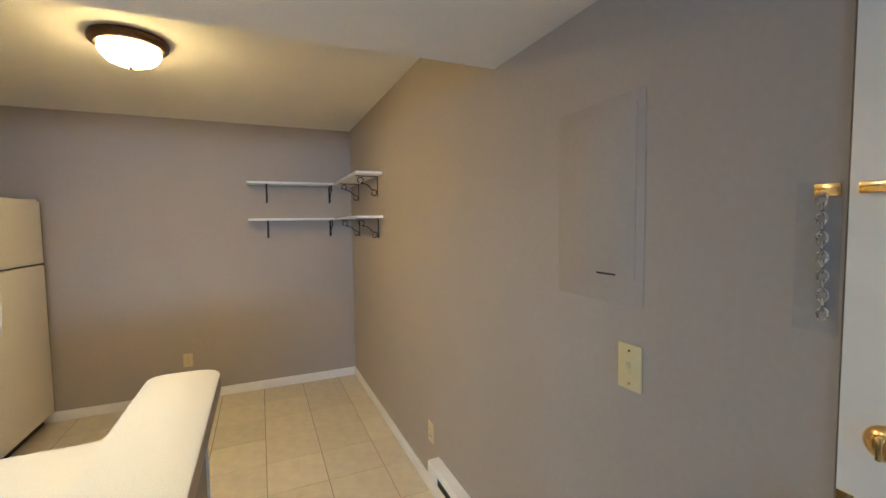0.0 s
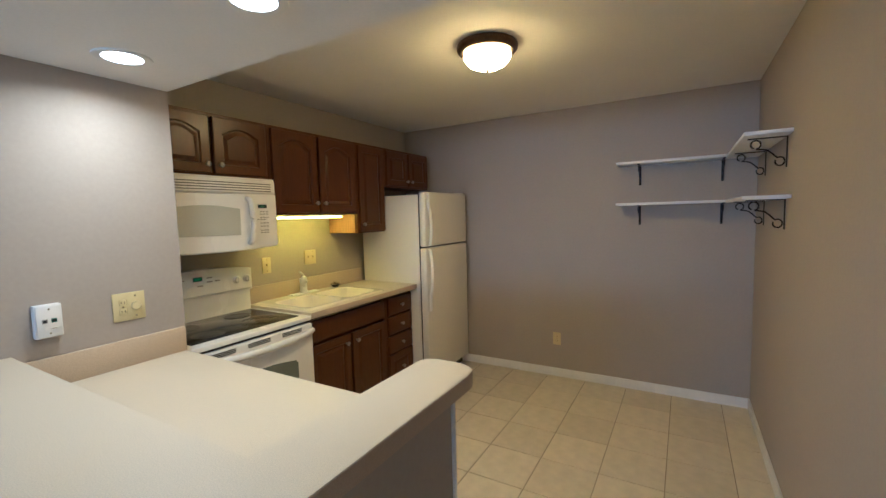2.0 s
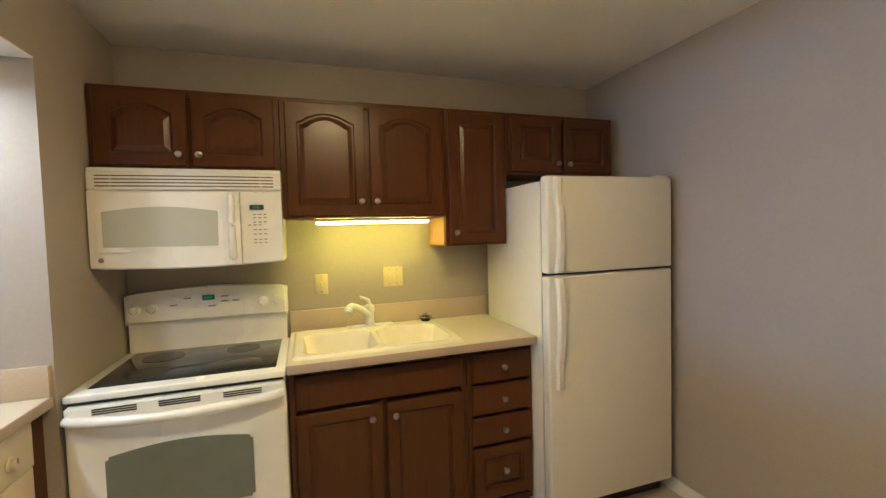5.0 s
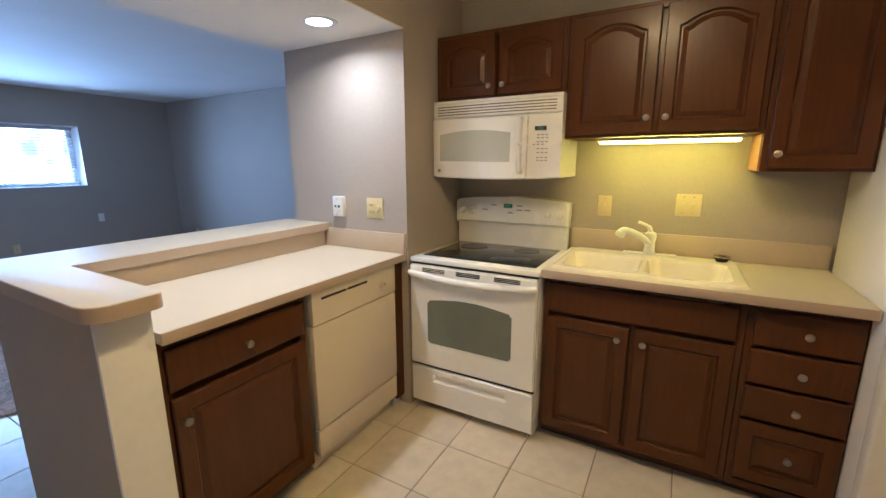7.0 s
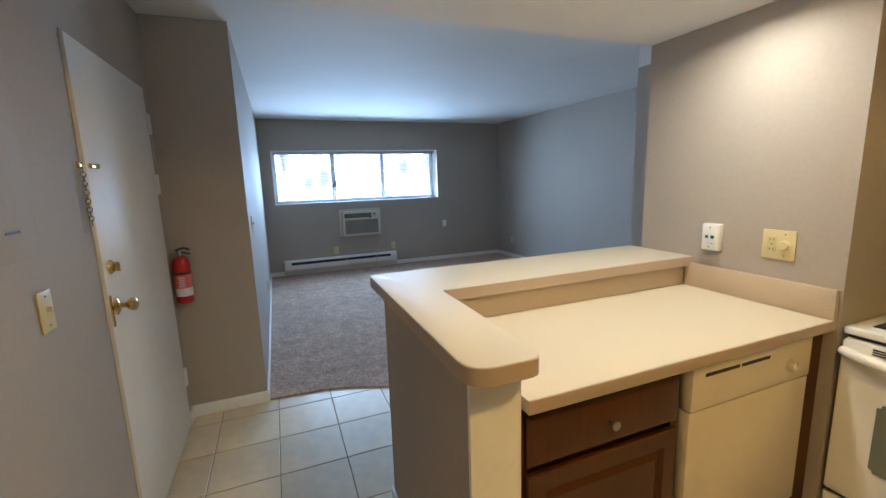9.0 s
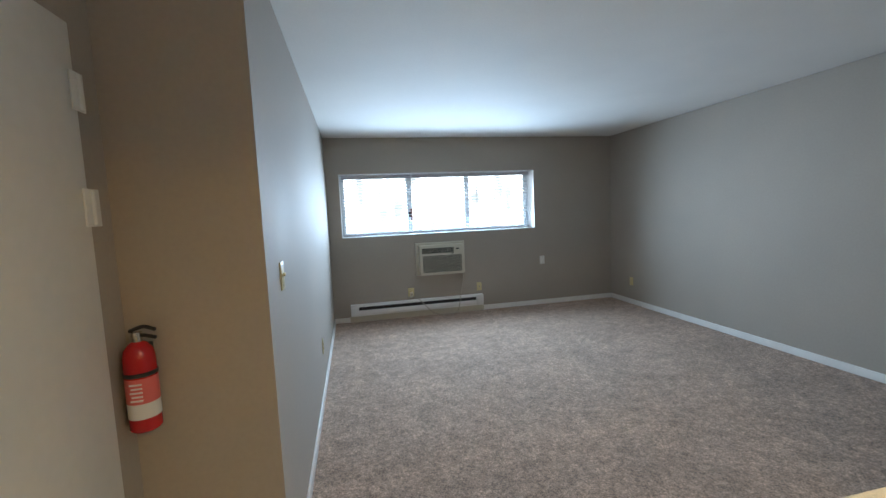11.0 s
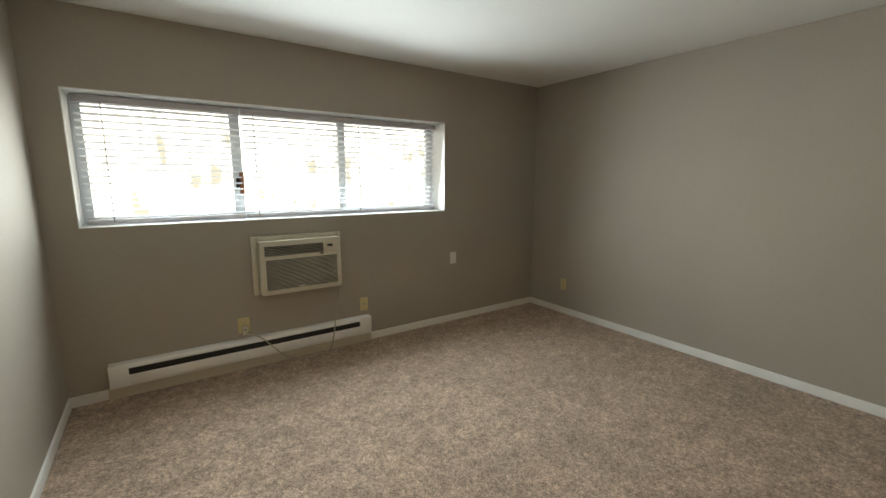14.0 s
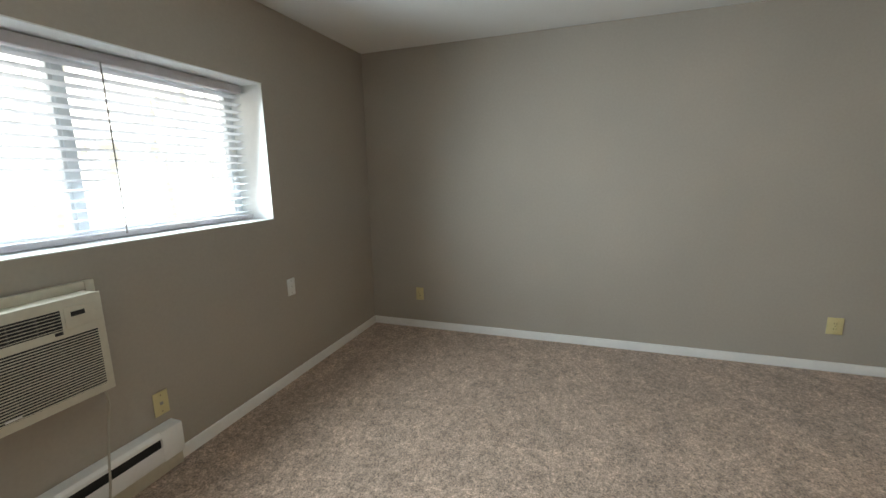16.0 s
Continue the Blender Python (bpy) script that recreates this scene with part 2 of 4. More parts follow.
def lathe(bm, prof, m=Matrix(), seg=32):
    """A body of revolution about local z from (radius, height) pairs."""
    rings = []
    for r, z in prof:
        if r < 1e-5:
            rings.append([bm.verts.new(m @ Vector((0, 0, z)))])
        else:
            rings.append([bm.verts.new(m @ Vector((r * math.cos(a), r * math.sin(a), z))) for a in (2 * math.pi * k / seg for k in range(seg))])
    for a, b in zip(rings, rings[1:]):
        for k in range(seg):
            j = (k + 1) % seg
            q = [a[k % len(a)], a[j % len(a)], b[j % len(b)], b[k % len(b)]]
            q = [v for i, v in enumerate(q) if v not in q[:i]]
            if len(q) > 2:
                bm.faces.new(q)
    return bm


def tube(bm, pts, r, seg=10):
    """A round bar through the points."""
    pts = [Vector(p) for p in pts]
    rings = []
    for i, p in enumerate(pts):
        d = (pts[min(i + 1, len(pts) - 1)] - pts[max(i - 1, 0)]).normalized()
        q = d.to_track_quat("Z", "Y")
        rr = r[i] if isinstance(r, (list, tuple)) else r
        rings.append([bm.verts.new(p + q @ Vector((rr * math.cos(a), rr * math.sin(a), 0))) for a in (2 * math.pi * k / seg for k in range(seg))])
    for a, b in zip(rings, rings[1:]):
        for k in range(seg):
            bm.faces.new([a[k], a[(k + 1) % seg], b[(k + 1) % seg], b[k]])
    bm.faces.new(rings[0][::-1])
    bm.faces.new(rings[-1])
    return bm


def smooth_path(pts, n=8):
    """Catmull-Rom points through pts."""
    pts = [Vector(p) for p in pts]
    ext = [2 * pts[0] - pts[1]] + pts + [2 * pts[-1] - pts[-2]]
    out = []
    for i in range(1, len(ext) - 2):
        a, b, c, d = ext[i - 1:i + 3]
        for k in range(n):
            t = k / n
            out.append(0.5 * (2 * b + (c - a) * t + (2 * a - 5 * b + 4 * c - d) * t * t + (3 * b - a - 3 * c + d) * t ** 3))
    return out + [pts[-1]]


def prism(bm, outline, y0, y1):
    """The outline, of (x, z) points, drawn out from y0 to y1."""
    a = [bm.verts.new((x, y0, z)) for x, z in outline]
    b = [bm.verts.new((x, y1, z)) for x, z in outline]
    k = len(a)
    bm.faces.new(a)
    bm.faces.new(b[::-1])
    for i in range(k):
        bm.faces.new([a[i], b[i], b[(i + 1) % k], a[(i + 1) % k]])
    return bm


def slab(bm, outline, z0, z1, bevel=0.0):
    """The outline, of (x, y) points, drawn up from z0 to z1."""
    a = [bm.verts.new((x, y, z0)) for x, y in outline]
    b = [bm.verts.new((x, y, z1)) for x, y in outline]
    k = len(a)
    bm.faces.new(a[::-1])
    top = bm.faces.new(b)
    for i in range(k):
        bm.faces.new([a[i], a[(i + 1) % k], b[(i + 1) % k], b[i]])
    if bevel:
        bmesh.ops.bevel(bm, geom=list(top.edges), offset=bevel, segments=2, affect="EDGES", profile=0.5)
    return bm


def mesh_from(name, bm, material, smooth=True):
    bmesh.ops.recalc_face_normals(bm, faces=bm.faces)
    me = bpy.data.meshes.new(name)
    bm.to_mesh(me)
    bm.free()
    me.materials.append(material)
    if smooth:
        me.shade_smooth()
        me.set_sharp_from_angle(angle=radians(12 if material is WOOD else 35))
    return me


def part(name, bm, material, parent=None, label=""):
    ob = new(name, mesh_from(name, bm, material))
    ob.parent = parent
    return tagged(ob, label)


def thing(name, m, label, category, group=""):
    ob = new(name)
    ob.matrix_world = m
    ob.empty_display_size = 0.1
    return tagged(ob, label, category, group)


def structure(name, bm, material, label, category="wall"):
    return tagged(part(name, bm, material), label, category, kind="structure")


def B(*a, **k):
    return box(bmesh.new(), *a, **k)


def face_x(x, y, z=0.0):
    """Local x to the right and front towards -y, for things that face +x."""
    return pose(x, y, z, 0, 0, 90)


def face_y(x, y, z=0.0):
    return pose(x, y, z, 0, 0, 180)


def face_mx(x, y, z=0.0):
    return pose(x, y, z, 0, 0, -90)


# ---- the large structure ----
KX, SX, SY0, SY1 = -3.12, -2.462, -2.765, -3.65
WX, EX, NY, SYL, JY = -4.582, -0.454, 0.0, -8.98, -4.91
CZ, SZ = 2.44, 2.112
T = 0.12
DY0, DY1, DZ = -4.785, -3.835, 2.025
WX0, WX1, WZ0, WZ1 = -3.345, -0.618, 1.142, 1.975

structure("wall_north", B(KX - T, T, NY, NY + T, 0, CZ), PAINT, "greige painted kitchen end wall")
structure("wall_kitchen_west", B(KX - T, KX, SY0, NY, 0, CZ), PAINT, "greige painted wall behind the cooker")
structure("wall_stub", B(KX - T, SX, SY1, SY0, 0, CZ + 0.1), PAINT, "greige stub wall at the end of the peninsula")
bm = B(0, T, DY1, NY, 0, CZ)
box(bm, 0, T, SYL, DY0, 0, CZ)
box(bm, 0, T, DY0, DY1, DZ, CZ)
structure("wall_east", bm, PAINT, "greige painted wall with the entrance door")
structure("wall_closet", B(EX, 0, SYL, JY, 0, CZ), PAINT, "greige closet wall beside the entrance")
structure("wall_living_west", B(WX - T, WX, SYL - 0.3, SY1 + T, 0, CZ), PAINT, "greige painted living room side wall")
structure("wall_living_north", B(WX, -2.62, SY1, SY1 + T, 0, CZ), PAINT, "greige painted wall behind the stub")
bm = B(WX, T, SYL - 0.3, SYL, 0, WZ0)
box(bm, WX, T, SYL - 0.3, SYL, WZ1, CZ)
box(bm, WX, WX0, SYL - 0.3, SYL, WZ0, WZ1)
box(bm, WX1, T, SYL - 0.3, SYL, WZ0, WZ1)
structure("wall_south", bm, PAINT, "greige window wall of the living room")
structure("wall_pier", B(-3.1, -2.85, SY1 - 0.45, SY1, 0, 2.14), PAINT, "narrow greige pier beyond the stub wall")
structure("header", B(-3.1, -2.85, SY1 - 0.45, SY1, 2.14, CZ), CEIL, "short white header above the pier", "header")

structure("ceiling_kitchen", B(KX - T, T, SY0 - 0.0, NY + T, CZ, CZ + 0.1), CEIL, "white kitchen ceiling", "ceiling")
structure("ceiling_living", B(WX - T, T, SYL - 0.3, SY1 + T, CZ + 0.002, CZ + 0.1), CEIL, "white living room ceiling", "ceiling")
structure("soffit", B(SX, 0, SY1 + 0.004, SY0, SZ + 0.006, CZ + 0.3), PAINT, "greige faced soffit above the peninsula", "soffit")
bm = B(SX, 0, SY1, SY0, SZ, SZ + 0.006)
structure("soffit_underside", bm, CEIL, "white painted underside of the soffit", "soffit")
structure("soffit_back", B(SX, 0, SY1, SY1 + 0.004, SZ + 0.006, CZ + 0.002), CEIL, "white painted back of the soffit", "soffit")

floor = structure("floor", B(KX - T, T, -5.2, T, -0.1, -0.004), GROUT, "brown grout bed under beige floor tiles", "floor")
edge = [(EX, -4.925), (-0.66, -4.915), (-0.87, -4.893), (-1.07, -4.83), (-1.29, -4.725), (-1.7, -4.47), (-2.15, -4.1), (-2.46, -3.785)]
outline = [(EX, SYL)] + edge + [(-2.62, -3.785), (-2.62, SY1), (WX, SY1), (WX, SYL)]
structure("floor_carpet", slab(bmesh.new(), outline[::-1], -0.05, 0.011), CARPET, "taupe cut pile carpet with trodden patches", "carpet")
bm = tube(bmesh.new(), [Vector((v.x, v.y + 0.004, 0.004)) for v in smooth_path([(*e, 0) for e in edge], 6)], 0.008, 6)
structure("carpet_edge", bm, CARPET, "frayed carpet edge against the tiles", "trim")
ground = structure("ground", B(-120, 120, -200, -9.3, -4.2, -4.0), SNOW, "pale winter ground outside the window", "ground")

bm = bmesh.new()
bm.faces.new([bm.verts.new(p) for p in ((-70, -60, -6), (70, -60, -6), (70, -60, 45), (-70, -60, 45))])
structure("backdrop", bm, HAZE, "hazy bright winter trees and sky beyond the window", "backdrop")


def baseboard(name, pts, h=0.078, t=0.013):
    bm = bmesh.new()
    for (x0, y0), (x1, y1), (nx, ny) in pts:
        xs, ys = sorted((x0, x1)), sorted((y0, y1))
        if nx:
            xs = sorted((x0 + 0.0005 * nx, x0 + t * nx))
        else:
            ys = sorted((y0 + 0.0005 * ny, y0 + t * ny))
        box(bm, xs[0], xs[1], ys[0], ys[1], -0.004, h, 0.003)
    return structure(name, bm, TRIM, "white painted wooden baseboard", "baseboard")


baseboard("baseboard_north", [((-2.5, 0), (0, 0), (0, -1))])
baseboard("baseboard_east", [((0, DY1 + 0.02), (0, -0.013), (-1, 0)), ((0, JY + 0.013), (0, DY0 - 0.02), (-1, 0))])
baseboard("baseboard_closet", [((EX - 0.013, JY), (0, JY), (0, 1)), ((EX, SYL + 0.013), (EX, JY), (-1, 0))])
baseboard("baseboard_south", [((WX, SYL), (EX, SYL), (0, 1))])
baseboard("baseboard_west", [((WX, SYL + 0.013), (WX, SY1), (1, 0))])

# entrance door
door = tagged(new("door_1"), "white painted flush entrance door, closed", "door", kind="structure")
door.matrix_world = face_mx(0, DY1)
W = DY1 - DY0
part("door_leaf", B(0.006, W - 0.006, -0.012, 0.03, 0.012, DZ - 0.006, 0.003), DOORPAINT, door)
bm = B(0.0, W, 0.031, 0.1, 0, DZ - 0.001)
part("door_stop", bm, DOORPAINT, door)
for z, big in ((1.83, 0), (1.5, 1), (0.33, 0)):
    bm = B(W - 0.035, W + (0.035 if big else 0.022), -0.019, -0.0125, z - 0.055, z + 0.055, 0.002)
    cyl(bm, (W, -0.02, z - 0.05), (W, -0.02, z + 0.05), 0.006, seg=10)
    part("hinge", bm, WPLAST, door)
bm = lathe(bmesh.new(), [(0, 0), (0.034, 0), (0.036, 0.004), (0.03, 0.009), (0.012, 0.014), (0.011, 0.035), (0.02, 0.041), (0.027, 0.052), (0.026, 0.064), (0.016, 0.071), (0, 0.072)],
           pose(0.065, -0.012, 1.035, 90, 0, 0))
knob = part("door_handle", bm, BRASS, door, "polished brass door knob")
part("strike_plate", B(0.008, 0.03, -0.0145, -0.0118, 0.965, 1.09, 0.001), BRASS, door)
bm = lathe(bmesh.new(), [(0, 0), (0.027, 0), (0.028, 0.004), (0.022, 0.012), (0.012, 0.016), (0, 0.016)], pose(0.065, -0.012, 1.19, 90, 0, 0))
box(bm, 0.061, 0.069, -0.045, -0.026, 1.172, 1.208, 0.002)
part("deadbolt", bm, BRASS, door, "brass deadbolt with thumb turn")

# Thin sheet, slightly darker and greyer than the wall around it.
structure("wall_patch", B(-0.0011, -0.0002, -3.83, -3.768, 1.335, 1.585), PATCH, "dull grey patch on the wall behind the chain", "patch")

# chain lock on the wall and the door
chain = thing("door_chain", face_mx(0, -3.812, 1.57), "brass security chain hanging beside the door", "chain lock")
part("wall_plate", B(-0.017, 0.017, -0.009, -0.0005, -0.011, 0.011, 0.002), BRASS, chain)
part("slide_track", B(0.045, 0.125, -0.024, -0.0125, -0.009, 0.009, 0.002), BRASS, chain)
for i in range(13):
    bm = bmesh.new()
    r = 0.0068
    ring = [Vector((r * math.cos(a), 0, -1.5 * r * math.sin(a))) for a in (2 * math.pi * k / 10 for k in range(11))]
    turn = Matrix.Rotation(radians(90 * (i % 2) + 20), 3, "Z")
    tube(bm, [turn @ p + Vector((-0.004 + 0.0006 * i, -0.012, -0.016 - 0.0155 * i)) for p in ring], 0.0022, 6)
    part("chain_link", bm, CHROME, chain)

# ---- kitchen cabinets ----


def outline_ring(w, h, inset, top, arch, n=12):
    """Points round a door's inner field, anticlockwise from the lower left, with an arched top."""
    x0, x1, z0, z1 = inset, w - inset, inset, h - top
    pts = [(x0 + (x1 - x0) * k / n, z0) for k in range(n)]
    pts += [(x1, z0 + (z1 - arch - z0) * k / n) for k in range(n)]
    for k in range(n):
        u = k / n
        c = max(0.0, math.sin(math.pi * min(max((u - 0.06) / 0.88, 0), 1))) ** 0.75
        pts.append((x1 + (x0 - x1) * u, z1 - arch + arch * c))
    pts += [(x0, z1 - arch + (z0 - z1 + arch) * k / n) for k in range(n)]
    return pts


def bridge(bm, loops):
    rows = [[bm.verts.new(p) for p in lp] for lp in loops]
    k = len(rows[0])
    for a, b in zip(rows, rows[1:]):
        for i in range(k):
            bm.faces.new([a[i], a[(i + 1) % k], b[(i + 1) % k], b[i]])
    return rows


def cabinet_door(parent, x0, z0, w, h, arch=0.0, knob_at=None, name="door"):
    """A frame-and-panel front at local y 0, with a raised field."""
    t, s = 0.019, 0.052
    if min(w, h) < 0.2 and not arch:
        s = 0.0
    off = Vector((x0, 0, z0))

    def ring(inset, top, y, a):
        return [off + Vector((x, y, z)) for x, z in outline_ring(w, h, inset, top, a)]

    if s:
        bm = bmesh.new()
        loops = [ring(0, 0, 0, 0), ring(0, 0, -t + 0.004, 0), ring(0.004, 0.004, -t, 0), ring(s, s, -t, arch), ring(s + 0.006, s + 0.006, -t + 0.009, arch), ring(s + 0.006, s + 0.006, 0, arch)]
        bridge(bm, loops)
        d = part(name, bm, WOOD, parent)
        bm = bmesh.new()
        rows = bridge(bm, [ring(s + 0.004, s + 0.004, -0.002, arch), ring(s + 0.005, s + 0.005, -t + 0.011, arch), ring(s + 0.014, s + 0.014, -t + 0.011, arch), ring(s + 0.034, s + 0.034, -t + 0.002, arch * 0.96)])
        bm.faces.new(rows[-1])
        part("raised_panel", bm, WOOD, d)
    else:
        bm = bmesh.new()
        loops = [ring(0, 0, 0, 0), ring(0, 0, -t + 0.007, 0), ring(0.006, 0.006, -t + 0.002, 0), ring(0.016, 0.016, -t, 0)]
        rows = bridge(bm, loops)
        bm.faces.new(rows[-1])
        d = part(name, bm, WOOD, parent)
    if knob_at:
        kx, kz = knob_at
        bm = lathe(bmesh.new(), [(0, 0), (0.008, 0), (0.006, 0.006), (0.0055, 0.013), (0.012, 0.017), (0.0155, 0.022), (0.0145, 0.027), (0.008, 0.03), (0, 0.0305)],
                   pose(kx, -t + 0.001, kz, 90, 0, 0), 18)
        part("knob", bm, KNOB, d, "round brushed nickel knob")
    return d


def carcass(parent, w, z0, z1, depth, toe=0.0, body_top=None):
    bm = B(0, w, 0.0205, depth, z0 + toe, body_top or z1)
    part("body", bm, WOOD, parent)
    for a, b in ((0, 0.03), (w - 0.03, w)):
        part("stile", B(a, b, 0.001, 0.0204, z0 + toe, z1, 0.001, 1), WOOD, parent)
    for a, b in ((z0 + toe, z0 + toe + 0.03), (z1 - 0.03, z1)):
        part("rail", B(0.0301, w - 0.0301, 0.0012, 0.0204, a, b), WOOD, parent)
    if toe:
        part("toe_kick", B(0.0, w, 0.06, depth - 0.01, -0.002, toe + z0 - 0.001), TOE, parent)


FX, D = -2.802, 0.318      # carcass front of the wall cabinets; doors stand proud
G = "wall cabinets above the kitchen run"


def wall_unit(y0, y1, z0, z1, doors, arch, label, knob_z, pull=0):
    w = y1 - y0
    c = thing("wall_cabinet", face_x(FX, y0), label, "cabinet", G)
    carcass(c, w, z0, z1, D)
    gap = 0.022
    dw = (w - gap * (doors + 1)) / doors
    for i in range(doors):
        x0 = gap + i * (dw + gap)
        kx = x0 + (dw - 0.028 if (doors == 2 and i == 0) else 0.028)
        cabinet_door(c, x0, z0 + 0.014, dw, z1 - z0 - 0.034, arch, (kx, knob_z))
    return c


wall_unit(-2.757, -2.003, 1.79, 2.146, 2, 0.04, "dark cherry two-door cabinet above the microwave", 1.853)
wall_unit(-2.0, -1.172, 1.562, 2.146, 2, 0.045, "dark cherry two-door cabinet with arched panels above the sink", 1.643)
tall = wall_unit(-1.169, -0.797, 1.40, 2.146, 1, 0.0, "dark cherry single-door cabinet hanging lower beside the fridge", 1.472)
part("side_panel", B(-0.0045, -0.0005, 0.03, D, 1.402, 1.558), WOODSIDE, tall, "honey coloured unfinished cabinet side")
wall_unit(-0.794, -0.066, 1.80, 2.146, 2, 0.0, "dark cherry two-door cabinet above the fridge", 1.86)

BX = -2.549
G = "base cabinets of the kitchen"
c = thing("base_cabinet", face_x(BX, -2.0), "dark cherry sink base with two doors and a false drawer", "cabinet", G)
carcass(c, 0.83, 0, 0.898, 0.565, 0.06, 0.79)
cabinet_door(c, 0.025, 0.715, 0.78, 0.15, name="false_drawer_front")
cabinet_door(c, 0.025, 0.085, 0.378, 0.61, 0, (0.355, 0.636))
cabinet_door(c, 0.427, 0.085, 0.378, 0.61, 0, (0.463, 0.634))
c = thing("base_cabinet", face_x(BX, -1.167), "dark cherry base cabinet with four drawers", "cabinet", G)
carcass(c, 0.37, 0, 0.898, 0.565, 0.06)
for z0, z1 in ((0.715, 0.865), (0.552, 0.70), (0.395, 0.538), (0.11, 0.38)):
    cabinet_door(c, 0.022, z0, 0.33, z1 - z0 if z1 - z0 < 0.2 else 0.199, name="drawer", knob_at=(0.19, (z0 + z1) / 2 + (0.01 if z1 - z0 > 0.2 else 0))) if z1 - z0 < 0.2 else cabinet_door(c, 0.022, z0, 0.33, z1 - z0, 0, (0.19, 0.255), "drawer")

# sink worktop
CT = 0.938
w = thing("worktop", face_x(-2.475, -2.0), "speckled beige laminate worktop with a low backsplash", "worktop")
bm = B(0, 1.189, 0.002, 0.07, 0.90, CT)
box(bm, 0, 1.189, 0.59, 0.643, 0.90, CT)
box(bm, 0, 0.04, 0.07, 0.59, 0.90, CT)
box(bm, 0.81, 1.189, 0.07, 0.59, 0.90, CT)
bmesh.ops.remove_doubles(bm, verts=bm.verts, dist=0.0001)
part("top", bm, LAM, w)
part("front_edge", B(0, 1.189, -0.003, 0.0015, 0.899, CT - 0.001, 0.0015), LAMEDGE, w, "darker laminate edge band")
part("backsplash", B(0, 1.189, 0.622, 0.643, CT + 0.0005, 1.056, 0.002), LAMBACK, w)


def rr(x, y, cx, cy, hx, hy, r):
    qx, qy = abs(x - cx) - hx + r, abs(y - cy) - hy + r
    return math.hypot(max(qx, 0), max(qy, 0)) + min(max(qx, qy), 0) - r


s = thing("kitchen_sink", face_x(-2.475, -2.0, CT), "cream enamel double bowl drop-in sink", "sink")
bm = bmesh.new()
nx, ny = 104, 72
rows = []
for j in range(ny + 1):
    y = 0.055 + 0.548 * j / ny
    row = []
    for i in range(nx + 1):
        x = 0.02 + 0.812 * i / nx
        z = 0.012 * min(1, max(0, -rr(x, y, 0.426, 0.329, 0.406, 0.274, 0.05) / 0.014)) ** 0.5
        for cx, hx in ((0.238, 0.172), (0.606, 0.172)):
            d = -rr(x, y, cx, 0.285, hx, 0.19, 0.07)
            u = min(max(d / 0.028, 0), 1)
            z -= 0.125 * u * u * (3 - 2 * u)
        row.append(bm.verts.new((x, y, z)))
    rows.append(row)
for a, b in zip(rows, rows[1:]):
    for i in range(nx):
        bm.faces.new([a[i], a[i + 1], b[i + 1], b[i]])
part("basin", bm, SINK, s)
for cx in (0.238, 0.606):
    part("drain", lathe(bmesh.new(), [(0, 0.002), (0.03, 0.002), (0.042, 0.004), (0.044, 0.0)], pose(cx, 0.285, -0.113)), CHROME, s)
f = thing("kitchen_faucet", face_x(-2.475, -2.0, CT + 0.012), "white single lever faucet with pull-out spout", "faucet")
part("deck_plate", B(0.30, 0.56, 0.525, 0.58, 0, 0.008, 0.003), WPLAST, f)
part("faucet_body", lathe(bmesh.new(), [(0.03, 0.008), (0.03, 0.02), (0.026, 0.03), (0.025, 0.075), (0.03, 0.09), (0.028, 0.115), (0.018, 0.125), (0, 0.127)], pose(0.43, 0.552, 0)), WPLAST, f)
part("spout", tube(bmesh.new(), smooth_path([(0.43, 0.545, 0.06), (0.39, 0.50, 0.10), (0.34, 0.44, 0.135), (0.305, 0.40, 0.142), (0.292, 0.385, 0.118)]), [0.017] * 20 + [0.019] * 8 + [0.024] * 5, 14), WPLAST, f)
part("lever", tube(bmesh.new(), smooth_path([(0.43, 0.552, 0.125), (0.415, 0.545, 0.155), (0.37, 0.52, 0.178)]), [0.012] * 8 + [0.008] * 9, 10), WPLAST, f)
st = thing("sink_strainer", face_x(-3.02, -1.24, CT + 0.0125), "chrome and black sink strainer lying on the sink deck", "strainer")
part("cup", lathe(bmesh.new(), [(0, 0), (0.026, 0), (0.03, 0.014), (0.038, 0.018), (0.038, 0.022), (0, 0.022)]), BLACK, st)
part("rim", lathe(bmesh.new(), [(0.02, 0.0225), (0.039, 0.0225), (0.04, 0.026), (0.034, 0.03), (0.02, 0.028)]), CHROME, st)
part("grip", lathe(bmesh.new(), [(0.006, 0.024), (0.006, 0.038), (0.012, 0.04), (0.012, 0.044), (0, 0.045)]), CHROME, st)

# under-cabinet light
u = thing("under_cabinet_light", face_x(-2.90, -1.86, 1.56), "slim fluorescent light strip, lit, under the cabinet", "light fixture")
part("housing", B(0, 0.64, 0, 0.075, -0.012, -0.0005, 0.002), WPLAST, u)
part("tube_diffuser", B(0.015, 0.625, 0.012, 0.05, -0.026, -0.0125, 0.005), TUBEGLOW, u)

# ---- range ----
RW = 0.752
r = thing("kitchen_range", face_x(-2.49, -2.756), "white freestanding electric range with black ceramic top", "range")
part("body", B(0.004, RW - 0.004, 0.002, 0.6, 0.03, 0.893, 0.004), WHITE, r)
for x in (0.05, RW - 0.05):
    for y in (0.06, 0.52):
        part("foot", cyl(bmesh.new(), (x, y, -0.002), (x, y, 0.03), 0.018, seg=12), BLACK, r)
bm = B(0, RW, -0.02, 0.56, 0.896, 0.924, 0.007, 3)
top = part("cooktop_frame", bm, WHITE, r)
part("cooktop_glass", B(0.05, RW - 0.04, 0.045, 0.535, 0.921, 0.9265, 0.002), COOK, top, "black ceramic glass hob surface")
